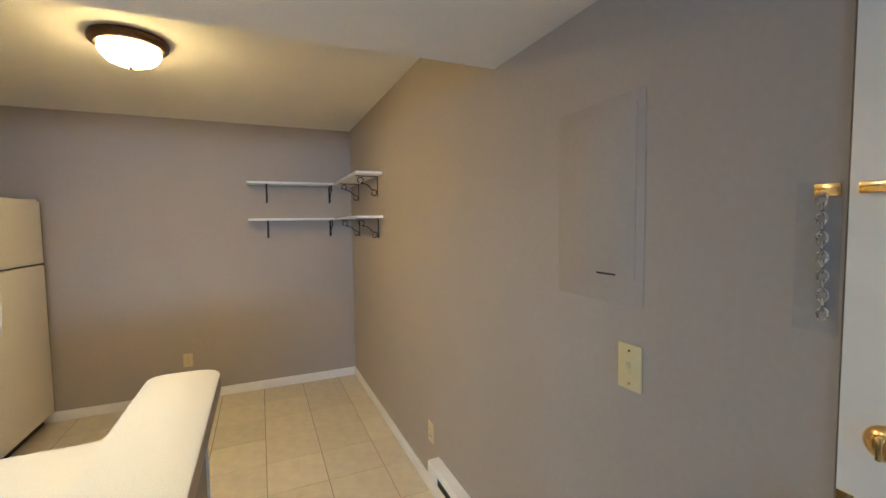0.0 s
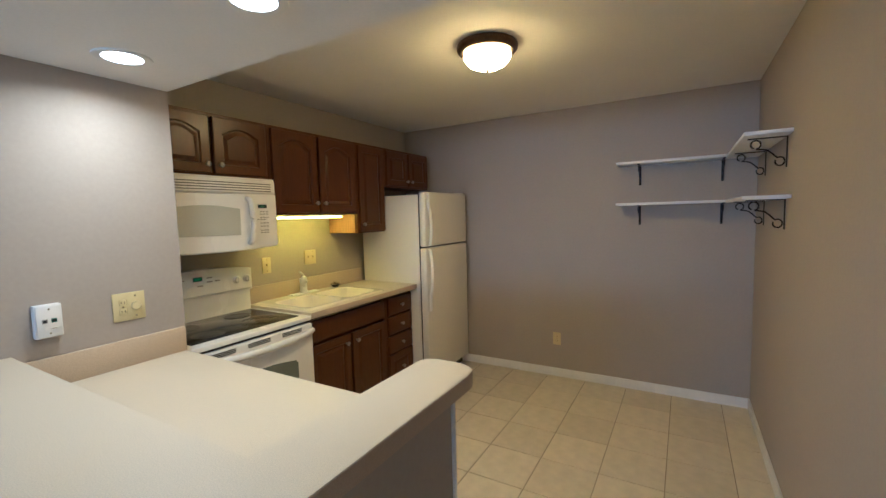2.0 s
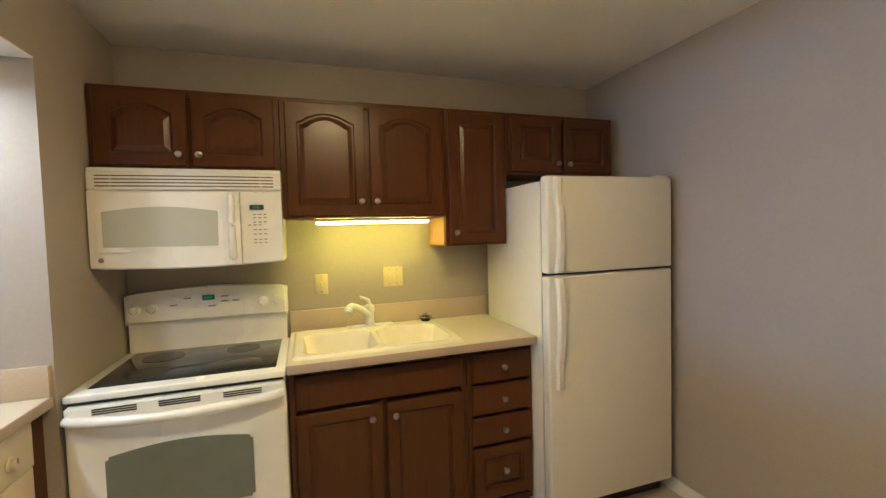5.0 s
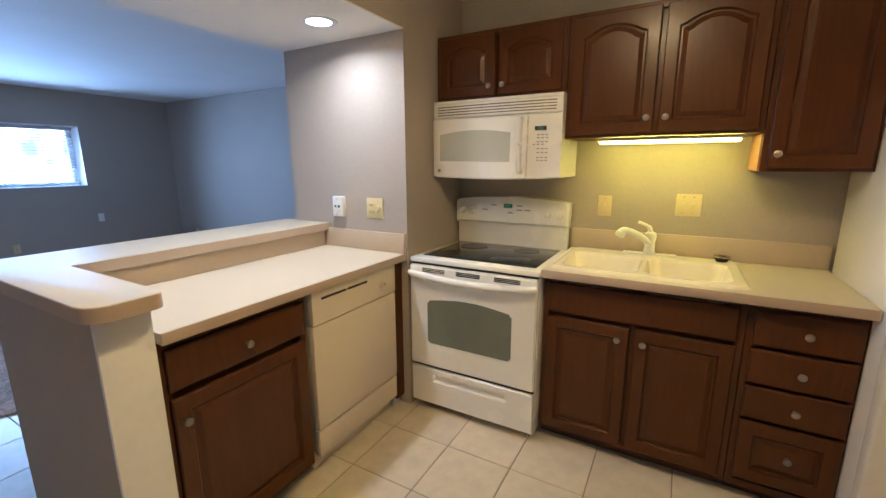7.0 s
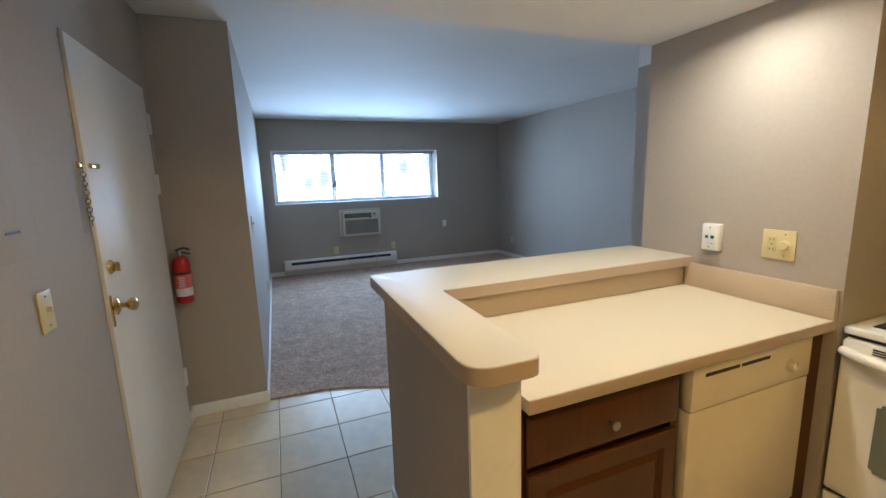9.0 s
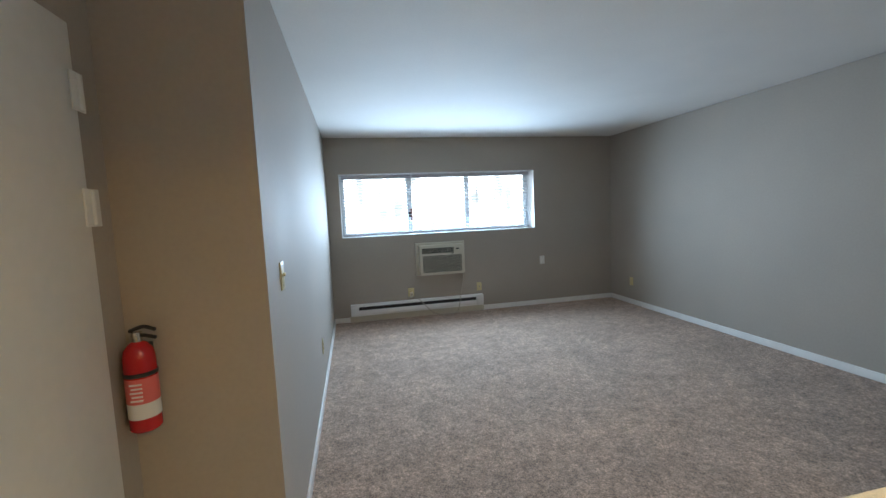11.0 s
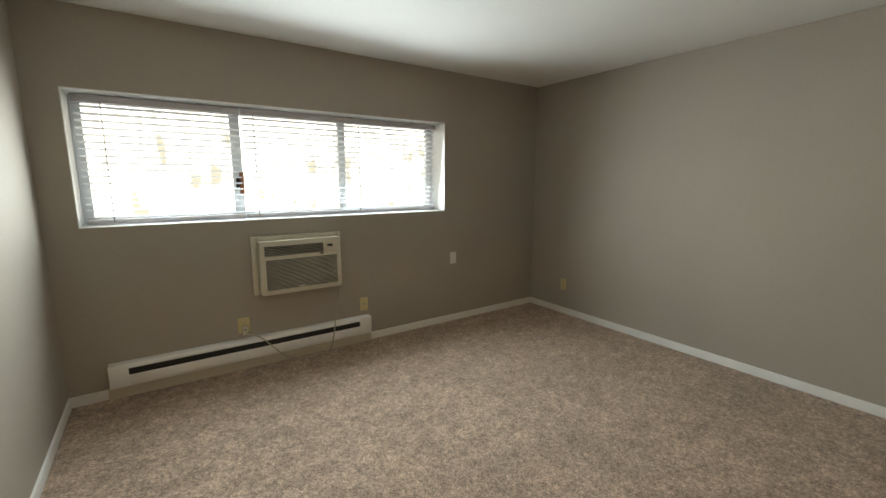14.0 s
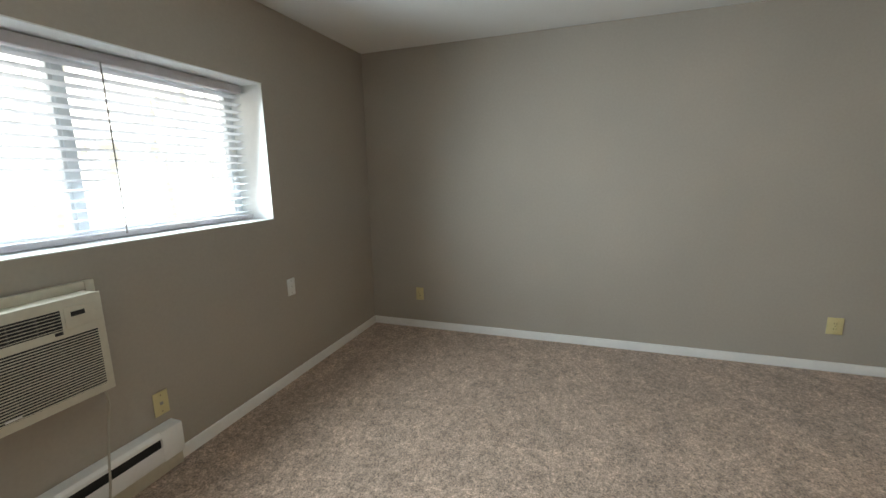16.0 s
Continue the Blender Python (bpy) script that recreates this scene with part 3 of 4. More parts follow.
for x, y, rad in ((0.20, 0.16, 0.085), (0.53, 0.17, 0.115), (0.20, 0.41, 0.085), (0.54, 0.42, 0.075)):
    bm = bmesh.new()
    for q in (rad, rad * 0.62):
        lathe(bm, [(q, 0), (q - 0.002, 0.0004), (q - 0.004, 0)], pose(x, y, 0.9272), 48)
    part("burner_ring", bm, RING, top)
    part("burner_disc", lathe(bmesh.new(), [(rad * 0.985, 0), (rad * 0.98, 0.0003), (0, 0.0003)], pose(x, y, 0.9267), 48), BURNER, top, "dark printed cooking zone")
bm = bmesh.new()
n = 24
ol = [(0.0, 1.06)] + [(RW * k / n, 1.205 + 0.028 * math.sin(math.pi * k / n) ** 0.7) for k in range(n + 1)] + [(RW, 1.06)]
ol = [(min(max(x, 0.004), RW - 0.004), z) for x, z in ol]
prism(bm, ol, 0.535, 0.615)
bmesh.ops.bevel(bm, geom=[e for e in bm.edges if abs(e.verts[0].co.y - 0.535) < 1e-4 and abs(e.verts[1].co.y - 0.535) < 1e-4], offset=0.014, segments=3, affect="EDGES")
guard = part("backguard", bm, WHITE, r)
part("backguard_riser", B(0.012, RW - 0.012, 0.562, 0.61, 0.92, 1.0605, 0.003), WHITE, r)
part("display", B(0.345, 0.40, 0.5325, 0.536, 1.165, 1.19), BLACK, guard)
part("digits", B(0.352, 0.393, 0.5318, 0.5323, 1.171, 1.184), GREEN, guard)
for kx in (0.052, 0.125, RW - 0.125, RW - 0.052):
    bm = lathe(bmesh.new(), [(0, 0), (0.026, 0), (0.026, 0.006), (0.02, 0.01), (0.018, 0.024), (0.014, 0.027), (0, 0.027)], pose(kx, 0.536, 1.14, 90, 0, 0), 24)
    box(bm, kx - 0.004, kx + 0.004, 0.505, 0.512, 1.122, 1.158, 0.001)
    part("knob", bm, WHITE, guard)
for i, (x, z) in enumerate(((0.2, 1.175), (0.2, 1.145), (0.26, 1.175), (0.31, 1.13), (0.37, 1.13), (0.43, 1.175), (0.48, 1.175), (0.43, 1.15), (0.48, 1.15))):
    part("button", B(x, x + 0.035, 0.5335, 0.536, z, z + 0.008, 0.001), GREY if i % 3 else WPLAST, guard)
# Black strip painted in as the shade between cooktop and oven door.
part("door_gap", B(0.01, RW - 0.01, -0.008, 0.001, 0.884, 0.8955), BLACK, r)
bm = bmesh.new()
prism(bm, [(0.006, 0.288), (RW - 0.006, 0.288), (RW - 0.006, 0.882), (0.006, 0.882)], -0.03, 0.001)
bmesh.ops.bevel(bm, geom=list(bm.edges), offset=0.006, segments=2, affect="EDGES")
od = part("oven_door", bm, WHITE, r)
n = 20
ol = [(0.122, 0.432)] + [(RW - 0.132, 0.432)] + [(0.62 - (0.62 - 0.122) * k / n, 0.683 + 0.028 * math.sin(math.pi * k / n)) for k in range(n + 1)]
bm = prism(bmesh.new(), ol, -0.0335, -0.029)
bmesh.ops.bevel(bm, geom=[e for e in bm.edges if abs(e.verts[0].co.y - e.verts[1].co.y) > 0.003], offset=0.012, segments=3, affect="EDGES")
part("oven_window", bm, OVENGLASS, od, "grey-green reflective oven window")
for x0 in (0.09, 0.30, 0.52):
    for k in range(3):
        # Black bars on the door face stand for the slots' dark insides.
        part("vent_slot", B(x0, x0 + 0.14, -0.032, -0.0285, 0.866 - 0.0085 * k, 0.8705 - 0.0085 * k), BLACK, od)
hp = [(0.012 + (RW - 0.024) * k / 24, -0.034 - 0.045 * math.sin(math.pi * k / 24) ** 0.5, 0.838 - 0.012 * math.sin(math.pi * k / 24)) for k in range(25)]
part("handle", tube(bmesh.new(), hp, [0.017] + [0.019] * 23 + [0.017], 14), WHITE, od)
bm = bmesh.new()
loops = []
for (x0, x1, z0, z1, y) in ((0.006, RW - 0.006, 0.045, 0.27, 0.0), (0.006, RW - 0.006, 0.045, 0.27, -0.022), (0.012, RW - 0.012, 0.051, 0.264, -0.028),
                            (0.15, RW - 0.15, 0.19, 0.236, -0.028), (0.16, RW - 0.16, 0.197, 0.229, -0.012)):
    loops.append([(x0, y, z0), (x1, y, z0), (x1, y, z1), (x0, y, z1)])
rows = bridge(bm, loops)
bm.faces.new(rows[-1])
part("storage_drawer", bm, WHITE, r)
# Black strip painted in as the shade between oven door and drawer.
part("drawer_gap", B(0.01, RW - 0.01, -0.01, 0.001, 0.2705, 0.2875), BLACK, r)

# ---- microwave ----
MW = 0.752
m = thing("microwave", face_x(-2.757, -2.756), "white over-the-range microwave hung under the cabinet", "microwave")
bm = bmesh.new()
ol = [(0.0, 1.363)] + [(MW * k / 16, 1.360 - 0.012 * math.sin(math.pi * k / 16)) for k in range(1, 16)] + [(MW, 1.363), (MW, 1.788), (0, 1.788)]
prism(bm, ol, 0.0, 0.38)
part("body", bm, WHITE, m)


def bowed(x0, x1, z0, z1, y, bow, th, n=16):
    """A front panel that bows forward across the whole width."""
    bm = bmesh.new()
    rows = []
    for k in range(n + 1):
        x = x0 + (x1 - x0) * k / n
        f_ = y - bow * math.sin(math.pi * x / MW)
        zz = z0 - (0.012 * math.sin(math.pi * x / MW) if z0 < 1.4 else 0)
        rows.append([bm.verts.new((x, f_ + th, zz)), bm.verts.new((x, f_ + 0.004, zz)), bm.verts.new((x, f_, zz + 0.004)), bm.verts.new((x, f_, z1 - 0.004)), bm.verts.new((x, f_ + 0.004, z1)), bm.verts.new((x, f_ + th, z1))])
    for a, b in zip(rows, rows[1:]):
        for i in range(5):
            bm.faces.new([a[i], b[i], b[i + 1], a[i + 1]])
    bm.faces.new(rows[0])
    bm.faces.new(rows[-1][::-1])
    return bm


vent = part("vent_grille", bowed(0.0, MW, 1.694, 1.772, -0.006, 0.012, 0.006), WHITE, m)
for k in range(4):
    for a, b in [(0.03 + 0.0575 * q, 0.0872 + 0.0575 * q) for q in range(12)]:
        x = (a + b) / 2
        y = -0.006 - 0.012 * math.sin(math.pi * x / MW)
        # Dark bars on the grille face; the slots' shade is painted, not cut.
        part("vent_slot", B(a, b, y - 0.0012, y + 0.003, 1.707 + 0.0145 * k, 1.7125 + 0.0145 * k), SLOT, vent)
md = part("microwave_door", bowed(0.0, 0.575, 1.364, 1.688, -0.012, 0.016, 0.012), WHITE, m)
n = 16
ol = [(0.055, 1.452)] + [(0.482, 1.446)] + [(0.485 - 0.43 * k / n, 1.60 + 0.02 * math.sin(math.pi * k / n)) for k in range(n + 1)]
bm = prism(bmesh.new(), ol, -0.031, -0.022)
part("door_window", bm, MWGLASS, md, "pale grey microwave window")
bm = prism(bmesh.new(), [(0.035, 1.43), (0.505, 1.43), (0.505, 1.645), (0.035, 1.645)], -0.0285, -0.02)
part("window_surround", bm, WHITE, md)
part("handle", tube(bmesh.new(), smooth_path([(0.54, -0.022, 1.668), (0.545, -0.05, 1.635), (0.545, -0.062, 1.53), (0.545, -0.05, 1.42), (0.54, -0.022, 1.392)]), 0.015, 12), WHITE, md)
part("badge", lathe(bmesh.new(), [(0, 0.002), (0.009, 0.002), (0.01, 0)], pose(0.04, -0.017, 1.398, 90, 0, 0)), GREY, md)
cp = part("control_panel", bowed(0.578, MW, 1.364, 1.688, -0.01, 0.013, 0.01), WHITE, m)
part("display", B(0.615, 0.675, -0.0205, -0.016, 1.605, 1.626), BLACK, cp)
part("digits", B(0.63, 0.66, -0.0212, -0.0206, 1.611, 1.620), GREEN, cp)
for z in (1.58, 1.565, 1.545, 1.532, 1.51, 1.49, 1.465, 1.45):
    for k in range(4):
        if (k + int(z * 1000)) % 5:
            part("key_print", B(0.606 + 0.022 * k, 0.619 + 0.022 * k, -0.0195, -0.0145, z, z + 0.005), GREY, cp)

# ---- fridge ----
FW = 0.765
fr = thing("refrigerator", face_x(-2.44, -0.81), "white top-freezer refrigerator beside the worktop", "refrigerator")
part("body", B(0.004, FW - 0.004, 0.0, 0.63, 0.03, 1.715, 0.006), FRIDGE, fr)
part("base_grille", B(0.02, FW - 0.02, -0.012, 0.02, 0.012, 0.085, 0.003), BLACK, fr)
for x in (0.05, FW - 0.05):
    part("foot", cyl(bmesh.new(), (x, 0.05, -0.002), (x, 0.05, 0.03), 0.02, seg=12), BLACK, fr)
part("door_seal", B(0.012, FW - 0.012, -0.012, 0.001, 0.10, 1.72), BLACK, fr)
fd = part("freezer_door", B(0, FW, -0.075, -0.0125, 1.262, 1.735, 0.012, 3), FRIDGE, fr)
ld = part("fridge_door", B(0, FW, -0.075, -0.0125, 0.095, 1.25, 0.012, 3), FRIDGE, fr)
part("hinge_cover", B(FW - 0.07, FW - 0.01, -0.06, 0.02, 1.7355, 1.748, 0.004), FRIDGE, fr)


def fridge_handle(parent, z0, z1, down):
    """A moulded strip that stands off the door in the middle, thicker at the free end."""
    L = z1 - z0
    pts = [(0.052, -0.088, z1), (0.052, -0.1, z1 - 0.06 * L), (0.052, -0.11, z1 - 0.25 * L), (0.052, -0.11, z1 - 0.5 * L), (0.052, -0.1, z1 - 0.68 * L), (0.052, -0.09, z1 - 0.76 * L), (0.052, -0.086, z0)]
    if not down:
        pts = [(x, y, z0 + z1 - z) for x, y, z in pts][::-1]
    bm = bmesh.new()
    path = smooth_path(pts, 6)
    rows = []
    for p in path:
        rows.append([bm.verts.new((p.x + a, p.y + b, p.z)) for a, b in ((-0.019, 0.014), (-0.019, -0.006), (-0.012, -0.012), (0.012, -0.012), (0.019, -0.006), (0.019, 0.014))])
    for a, b in zip(rows, rows[1:]):
        for i in range(6):
            bm.faces.new([a[i], a[(i + 1) % 6], b[(i + 1) % 6], b[i]])
    bm.faces.new(rows[0])
    bm.faces.new(rows[-1][::-1])
    return part("handle", bm, FRIDGE, parent)


fridge_handle(fd, 1.27, 1.725, False)
fridge_handle(ld, 0.70, 1.243, True)
part("badge", B(0.058, 0.07, -0.0965, -0.0925, 1.70, 1.712, 0.002), GREY, fd)

# ---- peninsula ----
PY = -2.81
k = structure("wall_peninsula", B(-1.148, -1.018, -3.66, -2.815, 0, 1.035), PAINT, "greige knee wall at the end of the peninsula")
structure("wall_bar", B(SX, -1.148, -3.66, -3.392, 0, 1.035), PAINT, "greige knee wall under the breakfast bar")
bm = B(-1.155, -1.011, -2.8148, -2.80, 0, 1.035, 0.002)
box(bm, -1.16, -1.1485, -3.0, -2.8148, 0, 1.035)
structure("trim_peninsula", bm, TRIM, "white board capping the knee wall end", "trim")
baseboard("baseboard_peninsula", [((-1.018, -3.66), (-1.018, -2.83), (1, 0)), ((SX, -3.66), (-1.005, -3.66), (0, -1))])

G = "base cabinets of the kitchen"
c = thing("base_cabinet", face_y(-1.162, PY - 0.019), "dark cherry base cabinet with one drawer and one door", "cabinet", G)
carcass(c, 0.592, 0, 0.898, 0.54, 0.06)
cabinet_door(c, 0.02, 0.715, 0.552, 0.148, name="drawer", knob_at=(0.296, 0.785))
cabinet_door(c, 0.02, 0.085, 0.552, 0.605, 0, (0.05, 0.61))
c = thing("filler_panel", face_y(-2.386, PY + 0.004), "dark cherry filler strip beside the dishwasher", "panel")
part("board", B(0, 0.072, 0, 0.5, 0.06, 0.898, 0.002), WOOD, c)
part("toe_kick", B(0, 0.066, 0.03, 0.5, -0.002, 0.059), TRIM, c)

d = thing("dishwasher", face_y(-1.772, PY), "bisque built-in dishwasher under the peninsula worktop", "dishwasher")
DW = 0.61
part("tub", B(0.004, DW - 0.004, 0.03, 0.55, 0.09, 0.896), BISQUE, d)
cp = part("control_panel", B(0, DW, -0.012, 0.03, 0.735, 0.893, 0.005), BISQUE, d)
for a, b in ((0.055, 0.215), (0.225, 0.37)):
    # Black bar on the panel face, the latch slot's shade as colour.
    part("latch_slot", B(a, b, -0.0128, -0.008, 0.846, 0.858), BLACK, cp)
part("dial", lathe(bmesh.new(), [(0, 0), (0.024, 0), (0.024, 0.004), (0.018, 0.007), (0.016, 0.02), (0, 0.021)], pose(0.49, -0.012, 0.80, 90, 0, 0)), BISQUE, cp)
part("dial_mark", B(0.487, 0.493, -0.0345, -0.0325, 0.80, 0.817), GREY, cp)
part("front_panel", B(0, DW, -0.008, 0.03, 0.226, 0.731, 0.004), BISQUE, d)
part("kick_panel", B(0, DW, -0.004, 0.03, 0.085, 0.216, 0.003), BISQUE, d)
part("toe_board", B(0.004, DW - 0.004, 0.05, 0.07, -0.002, 0.085), BISQUE, d)

w = thing("peninsula_worktop", pose(0, 0, 0), "speckled beige laminate worktop of the peninsula", "worktop")
part("top", B(SX + 0.001, -1.1605, -3.3915, -2.778, 0.90, CT), LAM, w)
part("front_edge", B(SX + 0.001, -1.1605, -2.7785, -2.774, 0.899, CT - 0.001, 0.0015), LAMEDGE, w, "darker laminate edge band")
part("backsplash", B(SX + 0.0005, SX + 0.02, -3.37, -2.775, CT + 0.0005, 1.05, 0.002), LAMBACK, w)
part("bar_backsplash", B(SX + 0.021, -1.1605, -3.391, -3.372, CT + 0.0005, 1.0345, 0.002), LAMBACK, w)


def rounded(pts, radii, n=6):
    """The outline with its corners rounded."""
    out = []
    k = len(pts)
    for i in range(k):
        p, a, b = Vector(pts[i]), Vector(pts[i - 1]), Vector(pts[(i + 1) % k])
        r_ = radii[i]
        if not r_:
            out.append(tuple(p))
            continue
        u, v = (a - p).normalized(), (b - p).normalized()
        s0, s1 = p + u * r_, p + v * r_
        for j in range(n + 1):
            t = j / n
            out.append(tuple((1 - t) ** 2 * s0 + 2 * t * (1 - t) * p + t * t * s1))
    return out


BAR0, BAR1 = 1.036, 1.081
ol = rounded([(SX + 0.001, -3.725), (-0.974, -3.725), (-0.974, -2.715), (-1.163, -2.715), (-1.163, -3.345), (SX + 0.001, -3.345)], [0, 0.03, 0.075, 0.045, 0, 0])
b = thing("breakfast_bar", pose(0, 0, 0), "raised L-shaped breakfast bar top in beige laminate", "bar top")
part("bar_top", slab(bmesh.new(), ol, BAR0 + 0.006, BAR1, 0.002), LAM, b)
ol2 = rounded([(SX + 0.001, -3.7265), (-0.9725, -3.7265), (-0.9725, -2.7135), (-1.1645, -2.7135), (-1.1645, -3.3435), (SX + 0.001, -3.3435)], [0, 0.03, 0.075, 0.045, 0, 0])
part("edge_band", slab(bmesh.new(), ol2, BAR0, BAR1 - 0.003), LAMEDGE, b, "darker laminate edge band")

# ---- ceiling lights ----
l_ = thing("ceiling_light", pose(-1.392, -1.665, CZ), "flush ceiling light, lit frosted dome in a bronze rim", "ceiling light")
part("rim", lathe(bmesh.new(), [(0.0, -0.001), (0.16, -0.001), (0.165, -0.014), (0.162, -0.03), (0.152, -0.04), (0.140, -0.043), (0.134, -0.04), (0.13, -0.029), (0.0, -0.029)], seg=48), BRONZE, l_)
part("dome", lathe(bmesh.new(), [(0.126, -0.0295), (0.128, -0.042), (0.129, -0.052), (0.128, -0.066), (0.117, -0.085), (0.098, -0.105), (0.066, -0.12), (0.03, -0.127), (0, -0.128)], seg=48), DOMEGLASS, l_, "lit frosted glass dome")
part("finial", lathe(bmesh.new(), [(0.0, -0.1285), (0.009, -0.129), (0.011, -0.136), (0.006, -0.144), (0, -0.145)], seg=16), BRONZE, l_)
for dx in (-2.17, -1.45):
    q = thing("downlight", pose(dx, -3.055, SZ), "round recessed downlight, lit, with white trim", "downlight", "downlights in the soffit")
    part("trim_ring", lathe(bmesh.new(), [(0.06, -0.0005), (0.061, -0.003), (0.083, -0.006), (0.088, -0.004), (0.089, -0.0005)], seg=40), WPLAST, q)
    part("lens", lathe(bmesh.new(), [(0, -0.006), (0.03, -0.0055), (0.061, -0.0032), (0.061, -0.001), (0, -0.001)], seg=40), LENS, q)

# ---- plates, switches, outlets ----


def plate(name, m, label, cat, kind, material=IVORY, w=0.072, h=0.117, group="wall plates"):
    t = thing(name, m, label, cat, group)
    part("cover_plate", B(-w / 2, w / 2, -0.0065, -0.0004, -h / 2, h / 2, 0.0025), material, t)
    for gang, what in enumerate(kind):
        cx = 0 if len(kind) == 1 else (-0.023 if gang == 0 else 0.023)
        if what == "o":
            for z in (-0.019, 0.019):
                part("receptacle", B(cx - 0.014, cx + 0.014, -0.0085, -0.006, z - 0.0135, z + 0.0135, 0.003), material, t)
                for sx in (-0.006, 0.006):
                    # Black bars on the receptacle for the dark of its slots.
                    part("slot", B(cx + sx - 0.001, cx + sx + 0.001, -0.0092, -0.008, z - 0.004, z + 0.005), BLACK, t)
        elif what == "s":
            part("toggle", B(cx - 0.005, cx + 0.005, -0.018, -0.006, -0.002, 0.012, 0.002), material, t)
            part("toggle_frame", B(cx - 0.006, cx + 0.006, -0.0075, -0.006, -0.014, 0.014, 0.001), material, t)
        elif what == "d":
            part("dimmer_knob", lathe(bmesh.new(), [(0, 0), (0.019, 0), (0.019, 0.008), (0.016, 0.013), (0, 0.014)], pose(cx, -0.006, 0, 90, 0, 0), 24), material, t)
        elif what == "j":
            part("jack", B(cx - 0.008, cx + 0.008, -0.0085, -0.006, -0.008, 0.008, 0.001), GREY, t)
        for z in (-0.042, 0.042) if what != "o" else (0,):
            part("screw", lathe(bmesh.new(), [(0, 0.001), (0.003, 0.001), (0.0035, 0)], pose(cx, -0.0065, z, 90, 0, 0), 10), CHROME, t)
    return t


plate("wall_outlet", pose(-1.463, 0, 0.358), "ivory duplex outlet low on the kitchen end wall", "outlet", "o")
plate("wall_outlet", face_mx(0, -2.06, 0.348), "ivory duplex outlet above the kitchen heater", "outlet", "o")
plate("light_switch", face_mx(0, -3.425, 1.155), "ivory light switch beside the entrance door", "switch", "s")
plate("light_switch", face_x(KX, -1.826, 1.196), "ivory light switch above the worktop", "switch", "s")
plate("switch_plate", face_x(KX, -1.409, 1.217), "ivory double plate with two switches above the sink", "switch", "ss", w=0.118)
plate("dimmer_switch", face_x(SX, -2.984, 1.186), "ivory double plate with duplex outlet and round dimmer", "switch", "od", w=0.118)
plate("light_switch", face_x(EX, -5.2, 1.205), "ivory light switch at the living room entry", "switch", "s").matrix_world = face_mx(EX, -5.2, 1.205)
plate("wall_outlet", face_mx(EX, -6.87, 0.375), "ivory outlet on the closet wall", "outlet", "o")
plate("wall_outlet", face_x(WX, -8.502, 0.331), "ivory outlet near the living room corner", "outlet", "o")
plate("wall_outlet", face_x(WX, -5.473, 0.336), "ivory square plate on the living room side wall", "outlet", "o", w=0.09)
plate("switch_plate", face_y(-3.446, SYL, 0.667), "white switch plate on the window wall beside the air conditioner", "switch", "s", WPLAST)
plate("wall_outlet", face_y(-2.468, SYL, 0.352), "ivory plate just above the baseboard heater end", "outlet", "j")
plate("wall_outlet", face_y(-1.49, SYL, 0.352), "ivory outlet with the air conditioner plugged in", "outlet", "o", w=0.085)

g = thing("data_outlet_box", face_x(SX, -3.246, 1.187), "white surface box with two square data jacks", "wall device")
part("case", B(-0.039, 0.039, -0.03, -0.0004, -0.06, 0.06, 0.004), WPLAST, g)
part("face_plate", B(-0.036, 0.036, -0.036, -0.0302, -0.057, 0.057, 0.003), WPLAST, g)
for q, mt in ((-0.013, SLOT), (0.013, TEAL)):
    part("jack_frame", B(q - 0.008, q + 0.008, -0.0372, -0.0355, -0.006, 0.009, 0.001), GREY if mt is SLOT else TEAL, g)
    # Black square on the jack face for its dark opening.
    part("jack_hole", B(q - 0.0055, q + 0.0055, -0.0378, -0.0371, -0.003, 0.006), BLACK, g)
part("print_mark", B(-0.014, 0.0, -0.0366, -0.0358, -0.032, -0.022), LABELW, g)
part("print_line", B(0.004, 0.02, -0.0366, -0.0358, -0.029, -0.026), GREY, g)
for z in (-0.044, 0.044):
    part("screw", lathe(bmesh.new(), [(0, 0.001), (0.003, 0.001), (0.0035, 0)], pose(0, -0.036, z, 90, 0, 0), 10), CHROME, g)

# breaker panel cover, painted over
e = thing("breaker_panel", face_mx(0, -3.15, 1.31), "painted-over breaker panel cover flush in the wall", "electrical panel")
part("cover", B(0, 0.31, -0.0016, -0.0004, 0, 0.53, 0.0005), PAINT, e)
part("panel_door", B(0.03, 0.285, -0.0032, -0.0017, 0.066, 0.50, 0.0006), PAINT, e)
part("latch", B(0.16, 0.225, -0.0055, -0.004, 0.072, 0.077), BLACK, e)

# fire extinguisher
x = thing("fire_extinguisher", pose(-0.062, JY + 0.062, 0.785), "red fire extinguisher hung on the closet wall", "extinguisher")
part("cylinder", lathe(bmesh.new(), [(0, 0), (0.04, 0), (0.045, 0.006), (0.045, 0.235), (0.04, 0.262), (0.025, 0.282), (0.016, 0.288), (0, 0.29)]), RED, x)
part("label", lathe(bmesh.new(), [(0.0453, 0.045), (0.0456, 0.046), (0.0456, 0.15), (0.0453, 0.151)]), LABELW, x, "white printed instruction label")
part("label_band", lathe(bmesh.new(), [(0.0458, 0.095), (0.046, 0.096), (0.046, 0.175), (0.0458, 0.176)]), LABELR, x, "pink-red label band")
for i in range(5):
    part("print_bar", B(-0.018, 0.016 - 0.004 * (i % 2), 0.0462 - 0.005, 0.0466, 0.105 + 0.013 * i, 0.110 + 0.013 * i), LABELW, x)
part("strap", lathe(bmesh.new(), [(0.0455, 0.18), (0.0475, 0.181), (0.0475, 0.193), (0.0455, 0.194)]), BLACK, x)
part("valve", cyl(bmesh.new(), (0, 0, 0.288), (0, 0, 0.318), 0.014, seg=16), CHROME, x)
